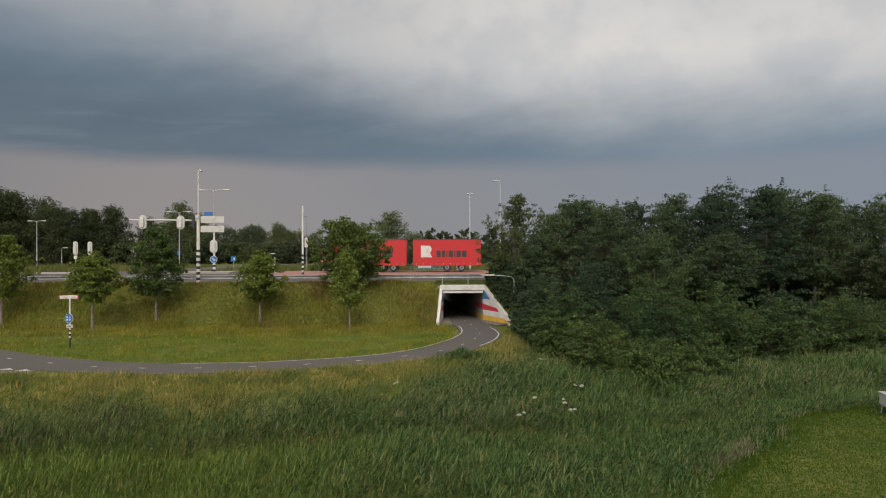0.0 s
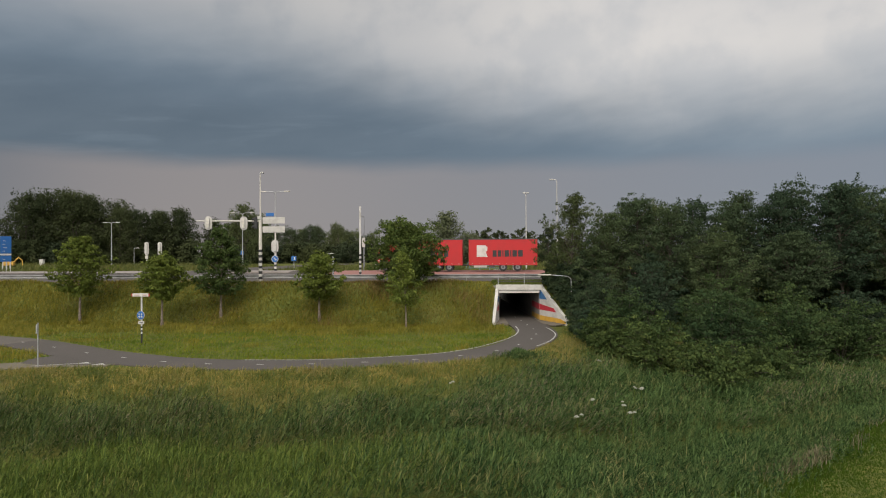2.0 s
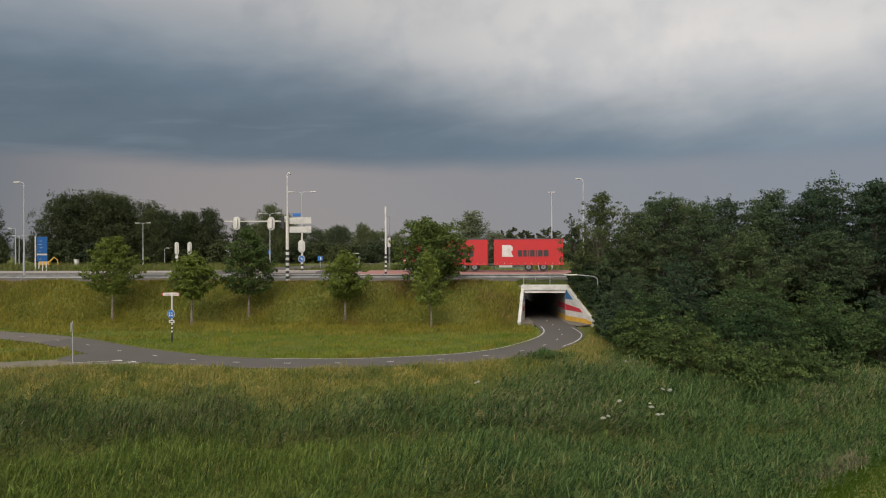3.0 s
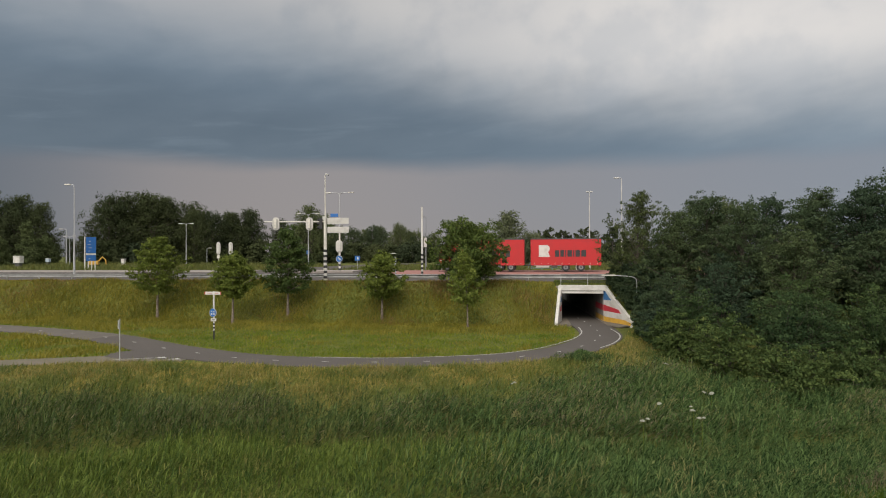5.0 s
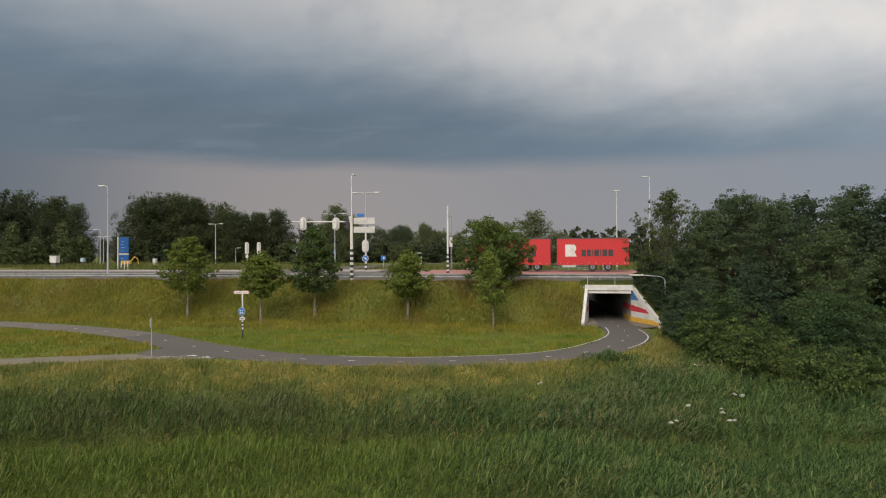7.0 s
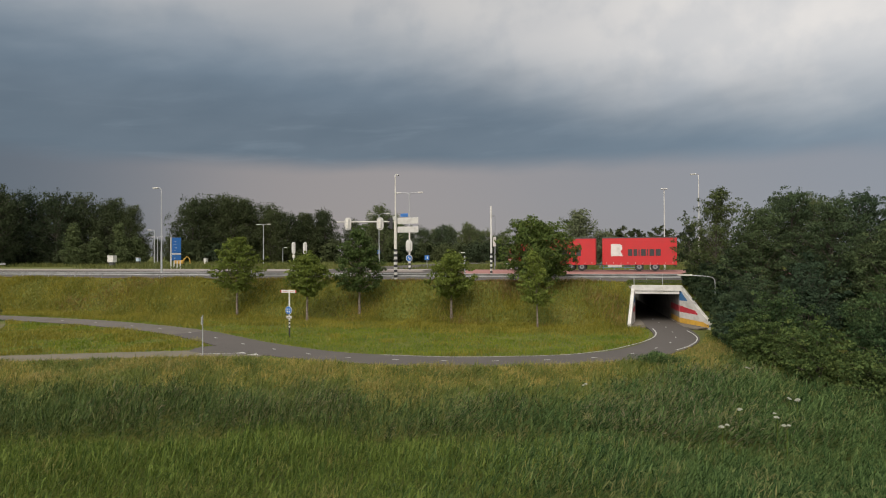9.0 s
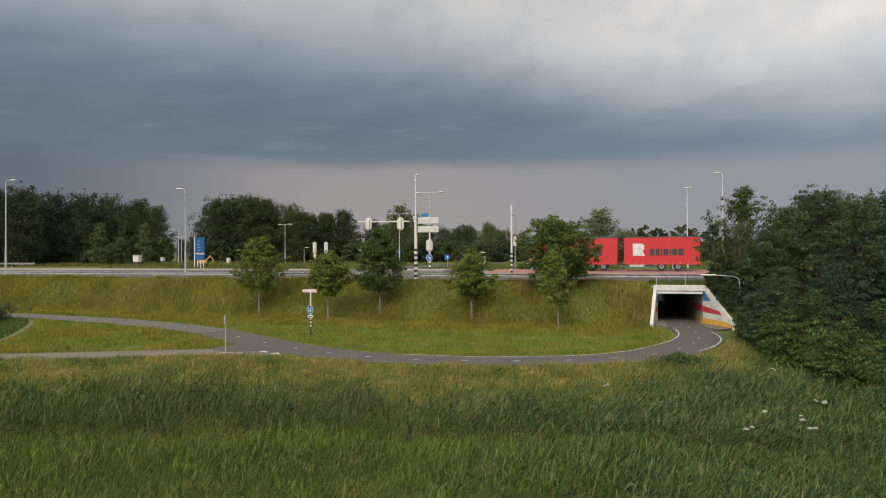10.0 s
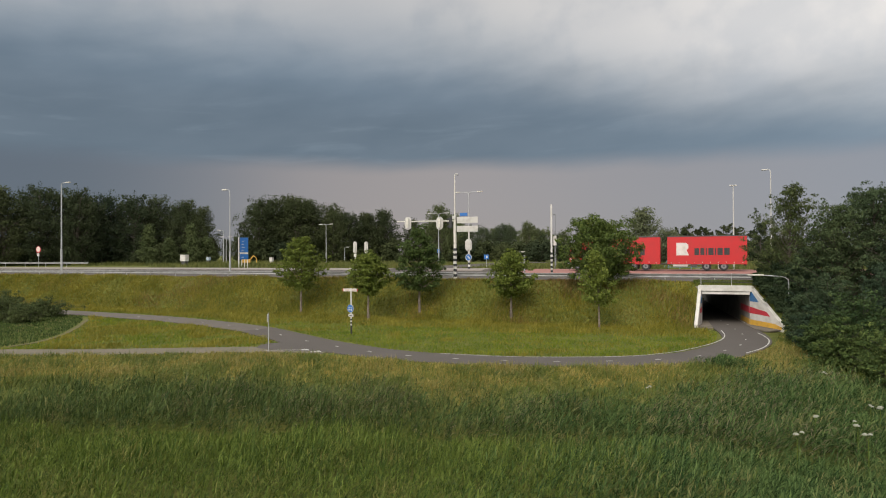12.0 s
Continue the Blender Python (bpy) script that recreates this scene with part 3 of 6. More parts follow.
for cx, cy in ((-23.2, 33.62), (-22.1, 33.30)):
    bm = B()
    prism(bm, [(cx - 0.38, cy - 0.18), (cx + 0.40, cy - 0.06), (cx - 0.02, cy + 0.34)], "z", 0.022, 0.027)
    part("give_way_tooth", bm, "line", path, "white give-way triangle")
bm = B()
box(bm, (-24.6, 33.0, 0.024), (2.2, 0.08, 0.006), 24)
part("stop_line", bm, "line", path, "thin white line across the side path")

# ---- the road on the embankment ----
ROAD = empty("road", label="grey asphalt main road on top of the embankment", category="road", kind="structure")


def road_z(y):
    return 3.45 + 0.45 * min(max((y - 60) / 20, 0), 1)


def slab(name, x0, x1, y0, y1, lift, mat, label="", thick=0.22, parent=ROAD):
    bm = B()
    prism(bm, [(y0, road_z(y0) + lift), (y1, road_z(y1) + lift), (y1, road_z(y1) + lift - thick), (y0, road_z(y0) + lift - thick)], "x", x0, x1)
    return part(name, bm, mat, parent, label)


slab("carriageway", -400, 400, 59.4, 84.0, 0.03, "asphalt")
slab("side_road", -43, -33.5, 84.004, 150, 0.03, "asphalt")
slab("red_lane", -21.5, 60, 68.5, 83.6, 0.036, "red_asphalt", "faded red asphalt surfacing", 0.02)
slab("paved_strip", -400, -42, 77.0, 83.6, 0.036, "paving", "pale paved strip", 0.02)
slab("kerb_island", -33.5, -26.0, 76.8, 80.4, 0.16, "paving", "pale paved traffic island", 0.2)
for y0 in (67.0, 74.5):
    slab("lane_line", -400, -43 if y0 > 70 else -16, y0, y0 + 0.16, 0.041, "line", "white lane line", 0.01)


def guard_rail(x0, x1, y, zg, span=4.0):
    top = empty("guard_rail", label="galvanised steel guard rail along the road edge", category="guard rail")
    prof = [(0.02, 0.77), (-0.07, 0.74), (-0.05, 0.68), (0.06, 0.65), (0.06, 0.57), (-0.05, 0.54), (-0.07, 0.48), (0.02, 0.45), (0.05, 0.47), (-0.02, 0.52), (0.09, 0.56), (0.09, 0.66), (-0.02, 0.70), (0.05, 0.75)]
    bm = B()
    prism(bm, [(y + a, zg + b) for a, b in prof], "x", x0, x1)
    part("beam", bm, "rail_steel", top)
    first = None
    for i, x in enumerate(np.arange(x0 + 1, x1, span)):
        if first is None:
            bm = B()
            box(bm, (0, 0, 0.23), (0.06, 0.10, 0.92), bevel=0.01)
            first = part("post", bm, "galv", top)
            first.location = (x, y + 0.10, zg)
        else:
            o = first.copy()
            scene.collection.objects.link(o)
            o.location = (x, y + 0.10, zg)
    return top


guard_rail(-140, 60, 58.55, 3.40)
guard_rail(-230, -109, 86.6, 4.12, 6.0)


# ---- the underpass ----
UNDER = empty("underpass", label="concrete cycle underpass with painted wing walls", category="underpass", kind="structure")


def slant(bm, d0, d1, y0, y1, z0, z1):
    """A block along the leaning underpass; d0 and d1: its sides, from the middle line."""
    m0, m1 = float(under_x(y0)), float(under_x(y1))
    return prism(bm, [(m0 + d0, y0), (m0 + d1, y0), (m1 + d1, y1), (m1 + d0, y1)], "z", z0, z1)


part("side_wall", slant(B(), -2.31, -1.81, PORTAL_Y - 0.02, 85.2, -0.1, 2.55), "inner_wall", UNDER, "dim pale concrete wall")
part("side_wall", slant(B(), 1.81, 2.31, PORTAL_Y - 0.02, 85.2, -0.1, 2.55), "inner_wall", UNDER, "dim pale concrete wall")
part("roof_slab", slant(B(), -2.31, 2.31, PORTAL_Y + 0.06, 85.2, 2.552, 3.15), "inner_wall", UNDER)
part("floor_slab", slant(B(), -1.81, 1.81, PORTAL_Y, 85.2, -0.15, 0.0), "concrete", UNDER)
part("mouth_slab", prism(B(), [(-0.02, 57.99), (-0.3, 55.2), (0.9, 54.6), (4.4, 54.3), (5.2, 55.0), (3.64, 57.99)], "z", -0.15, 0.0), "damp_concrete", UNDER, "sandy concrete apron at the mouth")
for s in (-1, 1):
    part("ramp_wall", slant(B(), min(s * 1.81, s * 2.31), max(s * 1.81, s * 2.31), 85.204, 97.0, -0.1, 3.7), "inner_wall", UNDER, "concrete wall of the far ramp")
part("soil_cover", slant(B(), -2.31, 2.31, PORTAL_Y + 0.09, 59.38, 3.154, 3.40), "turf", UNDER, "grassy soil between parapet and road")
# paint that runs on along the inner wall
for z0, z1, mat in ((0.05, 0.50, "yellow_paint"), (0.98, 1.52, "red_paint")):
    part("painted_band", slant(B(), 1.803, 1.809, PORTAL_Y + 0.01, 62.0, z0, z1), mat, UNDER)
bm = B()
prism(bm, [(0.0, 60.5), (0.42, 60.2), (0.62, 57.2), (0.75, 55.3), (0.2, 55.0), (-0.25, 55.4), (0.0, 58.0)], "z", -0.05, 0.05)
part("verge_slab", bm, "damp_concrete", UNDER, "dirty concrete strip beside the path")
bm = B()
prism(bm, [(3.62, 64), (3.62, 58), (5.55, 54.6), (4.7, 53.6), (3.75, 54.6), (3.40, 57.5), (3.3, 64)], "z", -0.05, 0.045)
part("verge_slab", bm, "damp_concrete", UNDER, "dirty concrete strip beside the path")
# lintel: a cap, a shadow line and a lower beam
bm = B()
box(bm, (1.79, 57.86, 3.00), (4.08, 0.44, 0.48), bevel=0.02)
part("lintel_cap", bm, "white", UNDER, "weathered white painted concrete")
bm = B()
box(bm, (1.80, 57.93, 2.74), (3.66, 0.26, 0.05))
part("lintel_groove", bm, "concrete", UNDER)
bm = B()
box(bm, (1.80, 57.90, 2.61), (3.66, 0.34, 0.22), bevel=0.015)
part("lintel_beam", bm, "white", UNDER, "weathered white painted concrete")


def wing(p0, p1, thick, z0, z1, side):
    """A wing wall from p0 to p1, whose top falls from z0 to z1; side: +1 if it thickens to its left."""
    a, b = Vector((*p0, 0)), Vector((*p1, 0))
    d = (b - a).normalized()
    n = Vector((-d.y, d.x, 0)) * thick * side
    bm = B()
    quad = []
    for base, h in ((a, z0), (b, z1)):
        quad.append([bm.verts.new(base + Vector((0, 0, -0.3))), bm.verts.new(base + n + Vector((0, 0, -0.3))), bm.verts.new(base + n + Vector((0, 0, h))), bm.verts.new(base + Vector((0, 0, h)))])
    u, v = quad
    for k in range(4):
        bm.faces.new((u[k], u[(k + 1) % 4], v[(k + 1) % 4], v[k]))
    bm.faces.new(u)
    bm.faces.new(v[::-1])
    bmesh.ops.recalc_face_normals(bm, faces=bm.faces)
    edges = [e for e in bm.edges if e.calc_length() > 1]
    bmesh.ops.bevel(bm, geom=edges, offset=0.02, segments=2, affect="EDGES", profile=0.5)
    return bm


R0, R1 = Vector((3.64, 57.98)), Vector((5.62, 54.45))
L0, L1 = Vector((-0.02, 57.98)), Vector((-0.36, 54.75))
part("wing_wall", wing(R0, R1, 0.30, 3.22, 0.42, 1), "white", UNDER, "sloping white painted wing wall")
part("wing_wall", wing(L0, L1, 0.27, 3.22, 0.18, -1), "white", UNDER, "sloping white painted wing wall")


def wing_paint(p0, p1, outline, mat, off):
    """Paint on a wing wall's inner face: outline in (share of the length, height)."""
    d = (p1 - p0)
    n = Vector((-d.y, d.x)).normalized() * off
    bm = B()
    front = [bm.verts.new((*(p0 + d * s + n), z)) for s, z in outline]
    back = [bm.verts.new((*(p0 + d * s), z)) for s, z in outline]
    bm.faces.new(front)
    for i in range(len(front)):
        j = (i + 1) % len(front)
        bm.faces.new((front[i], front[j], back[j], back[i]))
    bmesh.ops.recalc_face_normals(bm, faces=bm.faces)
    part("painted_band", bm, mat, UNDER)


for outline, mat in (([(0.0, 1.95), (0.30, 1.95), (0.06, 2.72), (0.0, 2.86)], "blue_paint"), ([(0.0, 0.98), (0.65, 0.92), (0.55, 1.25), (0.0, 1.52)], "red_paint"),
                     ([(0.0, 0.02), (0.99, 0.02), (0.985, 0.24), (0.80, 0.42), (0.0, 0.48)], "yellow_paint")):
    wing_paint(R0, R1, outline, mat, -0.004)
for outline, mat in (([(0.02, 0.95), (0.45, 0.95), (0.42, 1.30), (0.02, 1.45)], "red_paint"), ([(0.02, 1.75), (0.34, 1.70), (0.2, 2.2), (0.02, 2.3)], "blue_paint")):
    wing_paint(L0, L1, outline, mat, 0.004)

rail = empty("parapet_rail", label="slim galvanised railing above the underpass mouth", category="railing")
for x in (-0.08, 2.27, 4.6):
    bm = B()
    box(bm, (x, 57.78, 3.74), (0.06, 0.06, 1.0), bevel=0.012)
    part("post", bm, "galv", rail)
for z in (4.20, 3.86, 3.52):
    bm = B()
    rod(bm, (-0.1, 57.78, z), (6.4, 57.78, z), 0.024)
    part("bar", bm, "dull_steel" if z > 4 else "chassis", rail)


# ---- street furniture ----
def bands(parent, x, y, z0, z1, r, n, first="black"):
    step = (z1 - z0) / n
    for k in range(n):
        bm = B()
        rod(bm, (x, y, z0 + k * step), (x, y, z0 + (k + 1) * step), r, n=14)
        part("band", bm, ("black" if k % 2 == 0 else "white") if first == "black" else ("white" if k % 2 == 0 else "black"), parent)


def capsule(bm, cx, cy, z0, z1, w, depth, n=10):
    """A flat plate with round ends, facing y."""
    r = w / 2
    pts = [(cx + r * math.cos(a), z1 - r + r * math.sin(a)) for a in np.linspace(0, math.pi, n)]
    pts += [(cx + r * math.cos(a), z0 + r + r * math.sin(a)) for a in np.linspace(math.pi, math.tau, n)]
    return prism(bm, pts, "y", cy - depth / 2, cy + depth / 2)


def signal_head(parent, x, y, z0, z1, w, label="pale rounded backing board of a traffic signal"):
    bm = B()
    capsule(bm, x, y, z0, z1, w, 0.05)
    board = part("backing_board", bm, "board_back", parent, label)
    bm = B()
    box(bm, (x, y - 0.10, (z0 + z1) / 2), (w * 0.42, 0.16, (z1 - z0) * 0.72), bevel=0.02)
    part("lamp_housing", bm, "grey", board)
    for k in (-1, 0, 1):
        bm = B()
        box(bm, (x, y - 0.19, (z0 + z1) / 2 + k * (z1 - z0) * 0.23), (w * 0.34, 0.02, (z1 - z0) * 0.19), bevel=0.006)
        part("cover", bm, "cream", board)


def gantry():
    x, y = -22.9, 59.2
    g = empty("signal_gantry", x, y, 3.42, label="tall pale traffic signal mast with arm and black-white bands", category="traffic signal")
    g.matrix_world = Matrix.Identity(4)
    bm = B()
    rod(bm, (x, y, 6.2), (x, y, 9.85), 0.155, 0.145, 14)
    part("mast", bm, "cream", g)
    bm = B()
    rod(bm, (x, y, 9.85), (x, y, 13.9), 0.062, 0.045, 12)
    part("upper_mast", bm, "cream", g)
    bm = B()
    rod(bm, (x, y, 13.9), (x + 0.10, y, 14.06), 0.045)
    rod(bm, (x + 0.08, y, 14.05), (x + 0.34, y, 13.95), 0.06, 0.07)
    cam_head = part("camera_head", bm, "grey", g)
    bm = B()
    rod(bm, (x + 0.30, y - 0.03, 13.96), (x + 0.38, y - 0.03, 13.90), 0.055)
    part("lens_cap", bm, "black", cam_head)
    bands(g, x, y, 3.2, 6.58, 0.175, 13)
    bm = B()
    rod(bm, (x, y - 0.02, 9.33), (-29.35, y - 0.02, 9.40), 0.075, 0.05, 12)
    part("arm", bm, "cream", g)
    signal_head(g, -28.05, y - 0.12, 8.52, 9.84, 0.74)
    signal_head(g, -24.50, y - 0.12, 8.47, 9.78, 0.74)
    for z0, z1, x1 in ((9.06, 9.68, -20.42), (8.20, 8.80, -20.42)):
        bm = B()
        box(bm, ((-22.62 + x1) / 2, y - 0.16, (z0 + z1) / 2), (x1 + 22.62, 0.05, z1 - z0), bevel=0.02)
        b = part("sign_board_back", bm, "board_back", g, "pale back of a direction sign")
        for dx in (-0.6, 0.6):
            bm = B()
            box(bm, ((-22.62 + x1) / 2 + dx, y - 0.195, (z0 + z1) / 2), (0.05, 0.02, z1 - z0 - 0.06))
            part("stiffener", bm, "grey", b)
    bm = B()
    box(bm, (-22.0, y + 0.12, 9.95), (0.80, 0.05, 0.34), bevel=0.02)
    part("street_sign", bm, "sign_blue", g, "small blue plate")
    bm = B()
    box(bm, (x - 0.42, y - 0.05, 9.15), (0.30, 0.28, 1.15), bevel=0.04)
    head = part("signal_box", bm, "black", g, "black three-lamp signal")
    for k in range(3):
        bm = B()
        rod(bm, (x - 0.58, y - 0.05, 9.52 - 0.36 * k), (x - 0.78, y - 0.05, 9.49 - 0.36 * k), 0.13, 0.12)
        part("visor", bm, "black", head)
    bm = B()
    box(bm, (x - 0.05, y - 0.15, 9.65), (0.34, 0.12, 0.34), bevel=0.03)
    part("control_box", bm, "grey", g)
    # set just in front of the guard rail
    g.matrix_world = Matrix.Translation(EYE) @ Matrix.Scale(58.15 / 59.2, 4) @ Matrix.Translation(-Vector(EYE))
    return g


gantry()


def keep_right_post(x, y, zg):
    g = empty("keep_right_post", label="island post with signal, blue round arrow sign and banded foot", category="traffic sign")
    bm = B()
    rod(bm, (x, y, zg), (x, y, 8.9), 0.13, 0.10, 12)
    part("post", bm, "cream", g)
    bands(g, x, y, zg + 0.02, 6.0, 0.16, 7, "black")
    bm = B()
    capsule(bm, x, y - 0.17, 6.35, 8.0, 0.92, 0.05)
    part("backing_board", bm, "board_back", g, "pale rounded signal backing board")
    bm = B()
    box(bm, (x, y - 0.26, 7.17), (0.46, 0.14, 1.25), bevel=0.03)
    part("lamp_housing", bm, "grey", g)
    for z0, z1 in ((9.6, 9.9),):
        bm = B()
        box(bm, (x + 0.2, y, z0), (0.35, 0.25, 0.5), bevel=0.04)
        part("signal_box", bm, "black", g)
    bm = B()
    rod(bm, (x, y - 0.18, 5.55), (x, y - 0.215, 5.55), 0.40, n=28)
    d = part("round_sign", bm, "sign_blue", g, "blue round sign with white rim and arrow")
    bm = B()
    rod(bm, (x, y - 0.16, 5.55), (x, y - 0.20, 5.55), 0.45, n=28)
    part("rim", bm, "white", d)
    bm = B()
    box(bm, (0, 0, 0), (0.10, 0.012, 0.38))
    prism(bm, [(-0.17, -0.11), (0.17, -0.11), (0, -0.30)], "y", -0.006, 0.006)
    bmesh.ops.transform(bm, matrix=Matrix.Translation((x, y - 0.222, 5.58)) @ Matrix.Rotation(radians(-45), 4, "Y"), verts=bm.verts)
    part("arrow", bm, "white", d)


keep_right_post(-28.65, 79.2, 4.0)


def street_lamp(x, y, zg, h, arms, label, r=0.09, mat="galv", arm=1.5, rise=0.25, turn=0.0, head=0.8):
    """A lamp post; arms: the sides (-1, 1) to which it reaches."""
    g = empty("street_lamp", x, y, zg, turn, label, "street lamp", "street lamps")
    top = h - rise
    bm = B()
    rod(bm, (0, 0, 0), (0, 0, h * 0.28), r * 1.35, r * 1.3, 12)
    rod(bm, (0, 0, h * 0.28), (0, 0, top), r, r * 0.62, 12)
    part("pole", bm, mat, g)
    for s in arms:
        bm = B()
        pts = [Vector((0, 0, top - 0.05)), Vector((s * arm * 0.12, 0, top + rise * 0.7)), Vector((s * arm * 0.4, 0, h - 0.02)), Vector((s * arm, 0, h))]
        pipe(bm, pts, [r * 0.62, r * 0.55, r * 0.5, r * 0.45], 8)
        a = part("arm", bm, mat, g)
        bm = B()
        box(bm, (s * (arm + head * 0.4), 0, h + 0.01), (head, 0.26, 0.13), bevel=0.045)
        hd = part("lamp_head", bm, "cream" if mat == "galv" else mat, a)
        bm = B()
        box(bm, (s * (arm + head * 0.45), 0, h - 0.058), (head * 0.65, 0.2, 0.04), bevel=0.015)
        part("lens", bm, "lens", hd)
    return g


tall = "tall galvanised street lamp beside the road"
street_lamp(-30.6, 84.6, 3.9, 10.9, (-1, 1), "tall double-armed street lamp on the traffic island", 0.11, arm=1.35)
street_lamp(-80.75, 60.12, 3.42, 12.6, (1,), tall, 0.10, arm=1.0)
street_lamp(-56.05, 64.83, 3.55, 10.9, (-1,), tall, 0.085, arm=0.55, rise=0.55)
street_lamp(-75.7, 117.9, 3.85, 8.8, (-1, 1), "double-armed street lamp on the far verge", 0.09, arm=1.0)
street_lamp(-81.9, 135.9, 3.85, 4.0, (1,), "short single lamp post on the far verge", 0.07, arm=0.5)
street_lamp(3.75, 87.9, 3.85, 10.6, (-1, 1), tall, 0.08, mat="grey", arm=0.08, rise=0.1, head=0.4)
street_lamp(8.3, 91.5, 3.85, 12.8, (-1,), tall, 0.08, mat="grey", arm=0.35, rise=0.3)
street_lamp(-49.1, 117.8, 3.85, 10.4, (-1, 1), "double-armed street lamp on the side road", 0.09, arm=1.6, rise=0.5)
street_lamp(-20.0, 93.0, 3.85, 7.9, (-1,), "slim street lamp behind the red lane", 0.055, mat="dull_steel", arm=0.15, rise=0.12, head=0.45)
street_lamp(-99.1, 112.5, 3.85, 7.8, (-1,), tall, 0.10, arm=0.9)
street_lamp(-105.3, 120.5, 3.85, 6.6, (-1, 1), tall, 0.09, arm=0.8)
street_lamp(-34.6, 125.0, 3.85, 2.5, (1,), "low curved street lamp", 0.06, arm=0.7, rise=0.4)


def underpass_lamp():
    g = empty("path_lamp", label="slim grey lamp post with long arm over the path", category="street lamp")
    x, y = 6.1, 54.5
    bm = B()
    pipe(bm, [Vector(p) for p in ((x, y, 0.6), (x, y, 3.6), (x - 0.03, y, 3.88), (x - 0.20, y, 4.05), (x - 0.55, y, 4.13), (x - 1.75, y, 4.22))], [0.05, 0.045, 0.04, 0.038, 0.035, 0.03], 8)
    part("pole", bm, "galv", g)
    bm = B()
    box(bm, (x - 2.25, y, 4.23), (1.15, 0.24, 0.10), bevel=0.04)
    part("lamp_head", bm, "cream", g)


underpass_lamp()


def lantern_mast():
    x, y = -14.5, 65.4
    g = empty("signal_mast", label="white mast with black-white banded foot at the red lane", category="traffic signal")
    bm = B()
    rod(bm, (x, y, 6.1), (x, y, 11.1), 0.105, 0.095, 12)
    part("mast", bm, "white", g)
    bands(g, x, y, 3.55, 6.1, 0.12, 11)
    g2 = empty("signal_post", label="grey post with a slim signal box", category="traffic signal")
    x2, y2 = -17.75, 82.0
    bm = B()
    rod(bm, (x2, y2, 3.85), (x2, y2, 8.9), 0.05, 0.05, 10)
    part("post", bm, "dull_steel", g2)
    bm = B()
    box(bm, (x2 + 0.06, y2 - 0.2, 7.65), (0.40, 0.26, 1.25), bevel=0.05)
    part("signal_box", bm, "board_back", g2)


lantern_mast()


def twin_signal(x, y):
    g = empty("signal_post", x, y, 3.85, label="slim post with pale capsule-shaped signal backs", category="traffic signal", group="far signals")
    bm = B()
    rod(bm, (0, 0, 0), (0, 0, 3.0), 0.07)
    part("post", bm, "grey", g)
    bm = B()
    capsule(bm, 0, -0.08, 2.35, 4.4, 0.70, 0.06)
    part("backing_board", bm, "board_back", g)
    bm = B()
    box(bm, (0, -0.2, 3.4), (0.36, 0.16, 1.5), bevel=0.03)
    part("lamp_housing", bm, "grey", g)
    bm = B()
    box(bm, (0.05, -0.12, 2.0), (0.42, 0.2, 0.5), bevel=0.03)
    part("control_box", bm, "cream", g)


twin_signal(-55.2, 95.1)
twin_signal(-53.3, 95.6)


def small_sign(x, y, zg, h, w, hh, mat, label, board="rect", name="traffic_sign"):
    g = empty(name, x, y, zg, label=label, category="traffic sign")
    bm = B()
    rod(bm, (0, 0, 0), (0, 0, h), 0.045)
    part("post", bm, "galv", g)
    bm = B()
    if board == "rect":
        box(bm, (0, -0.06, h - hh / 2), (w, 0.04, hh), bevel=0.015)
    else:
        rod(bm, (0, -0.05, h - w / 2), (0, -0.09, h - w / 2), w / 2, n=24)
    b = part("sign_plate", bm, mat, g)
    return g, b


g, b = small_sign(-32.1, 97.0, 3.88, 2.0, 0.8, 0.75, "sign_blue", "blue square cycle sign on the verge")
bm = B()
box(bm, (0.1, -0.085, 1.64), (0.18, 0.01, 0.4))
part("symbol", bm, "white", b)
g, b = small_sign(-49.5, 118.6, 3.88, 3.1, 0.6, 0.75, "sign_blue", "small blue sign below the far lamp")
g, b = small_sign(-127, 89.5, 3.86, 4.2, 1.1, 1.1, "cream", "round white sign with a red rim", "round")
bm = B()
rod(bm, (0, -0.04, 3.575), (0, -0.08, 3.575), 0.70, n=24)
part("rim", bm, "red_paint", b)
bm = B()
box(bm, (0, -0.08, 2.5), (0.7, 0.04, 0.6), bevel=0.02)
part("plate", bm, "grey", g)
for x, y, h in ((-17.7, 66.5, 2.2), (1.95, 86.6, 1.1)):
    g = empty("marker_post", x, y, road_z(y), label="plain grey steel marker post", category="post", group="marker posts")
    bm = B()
    rod(bm, (0, 0, 0), (0, 0, h), 0.075 if h > 2 else 0.10)
    part("post", bm, "galv" if h > 2 else "white", g)
    bm = B()
    rod(bm, (0, 0, h), (0, 0, h + 0.04), 0.08 if h > 2 else 0.11, 0.04)
    part("cap", bm, "grey", g)


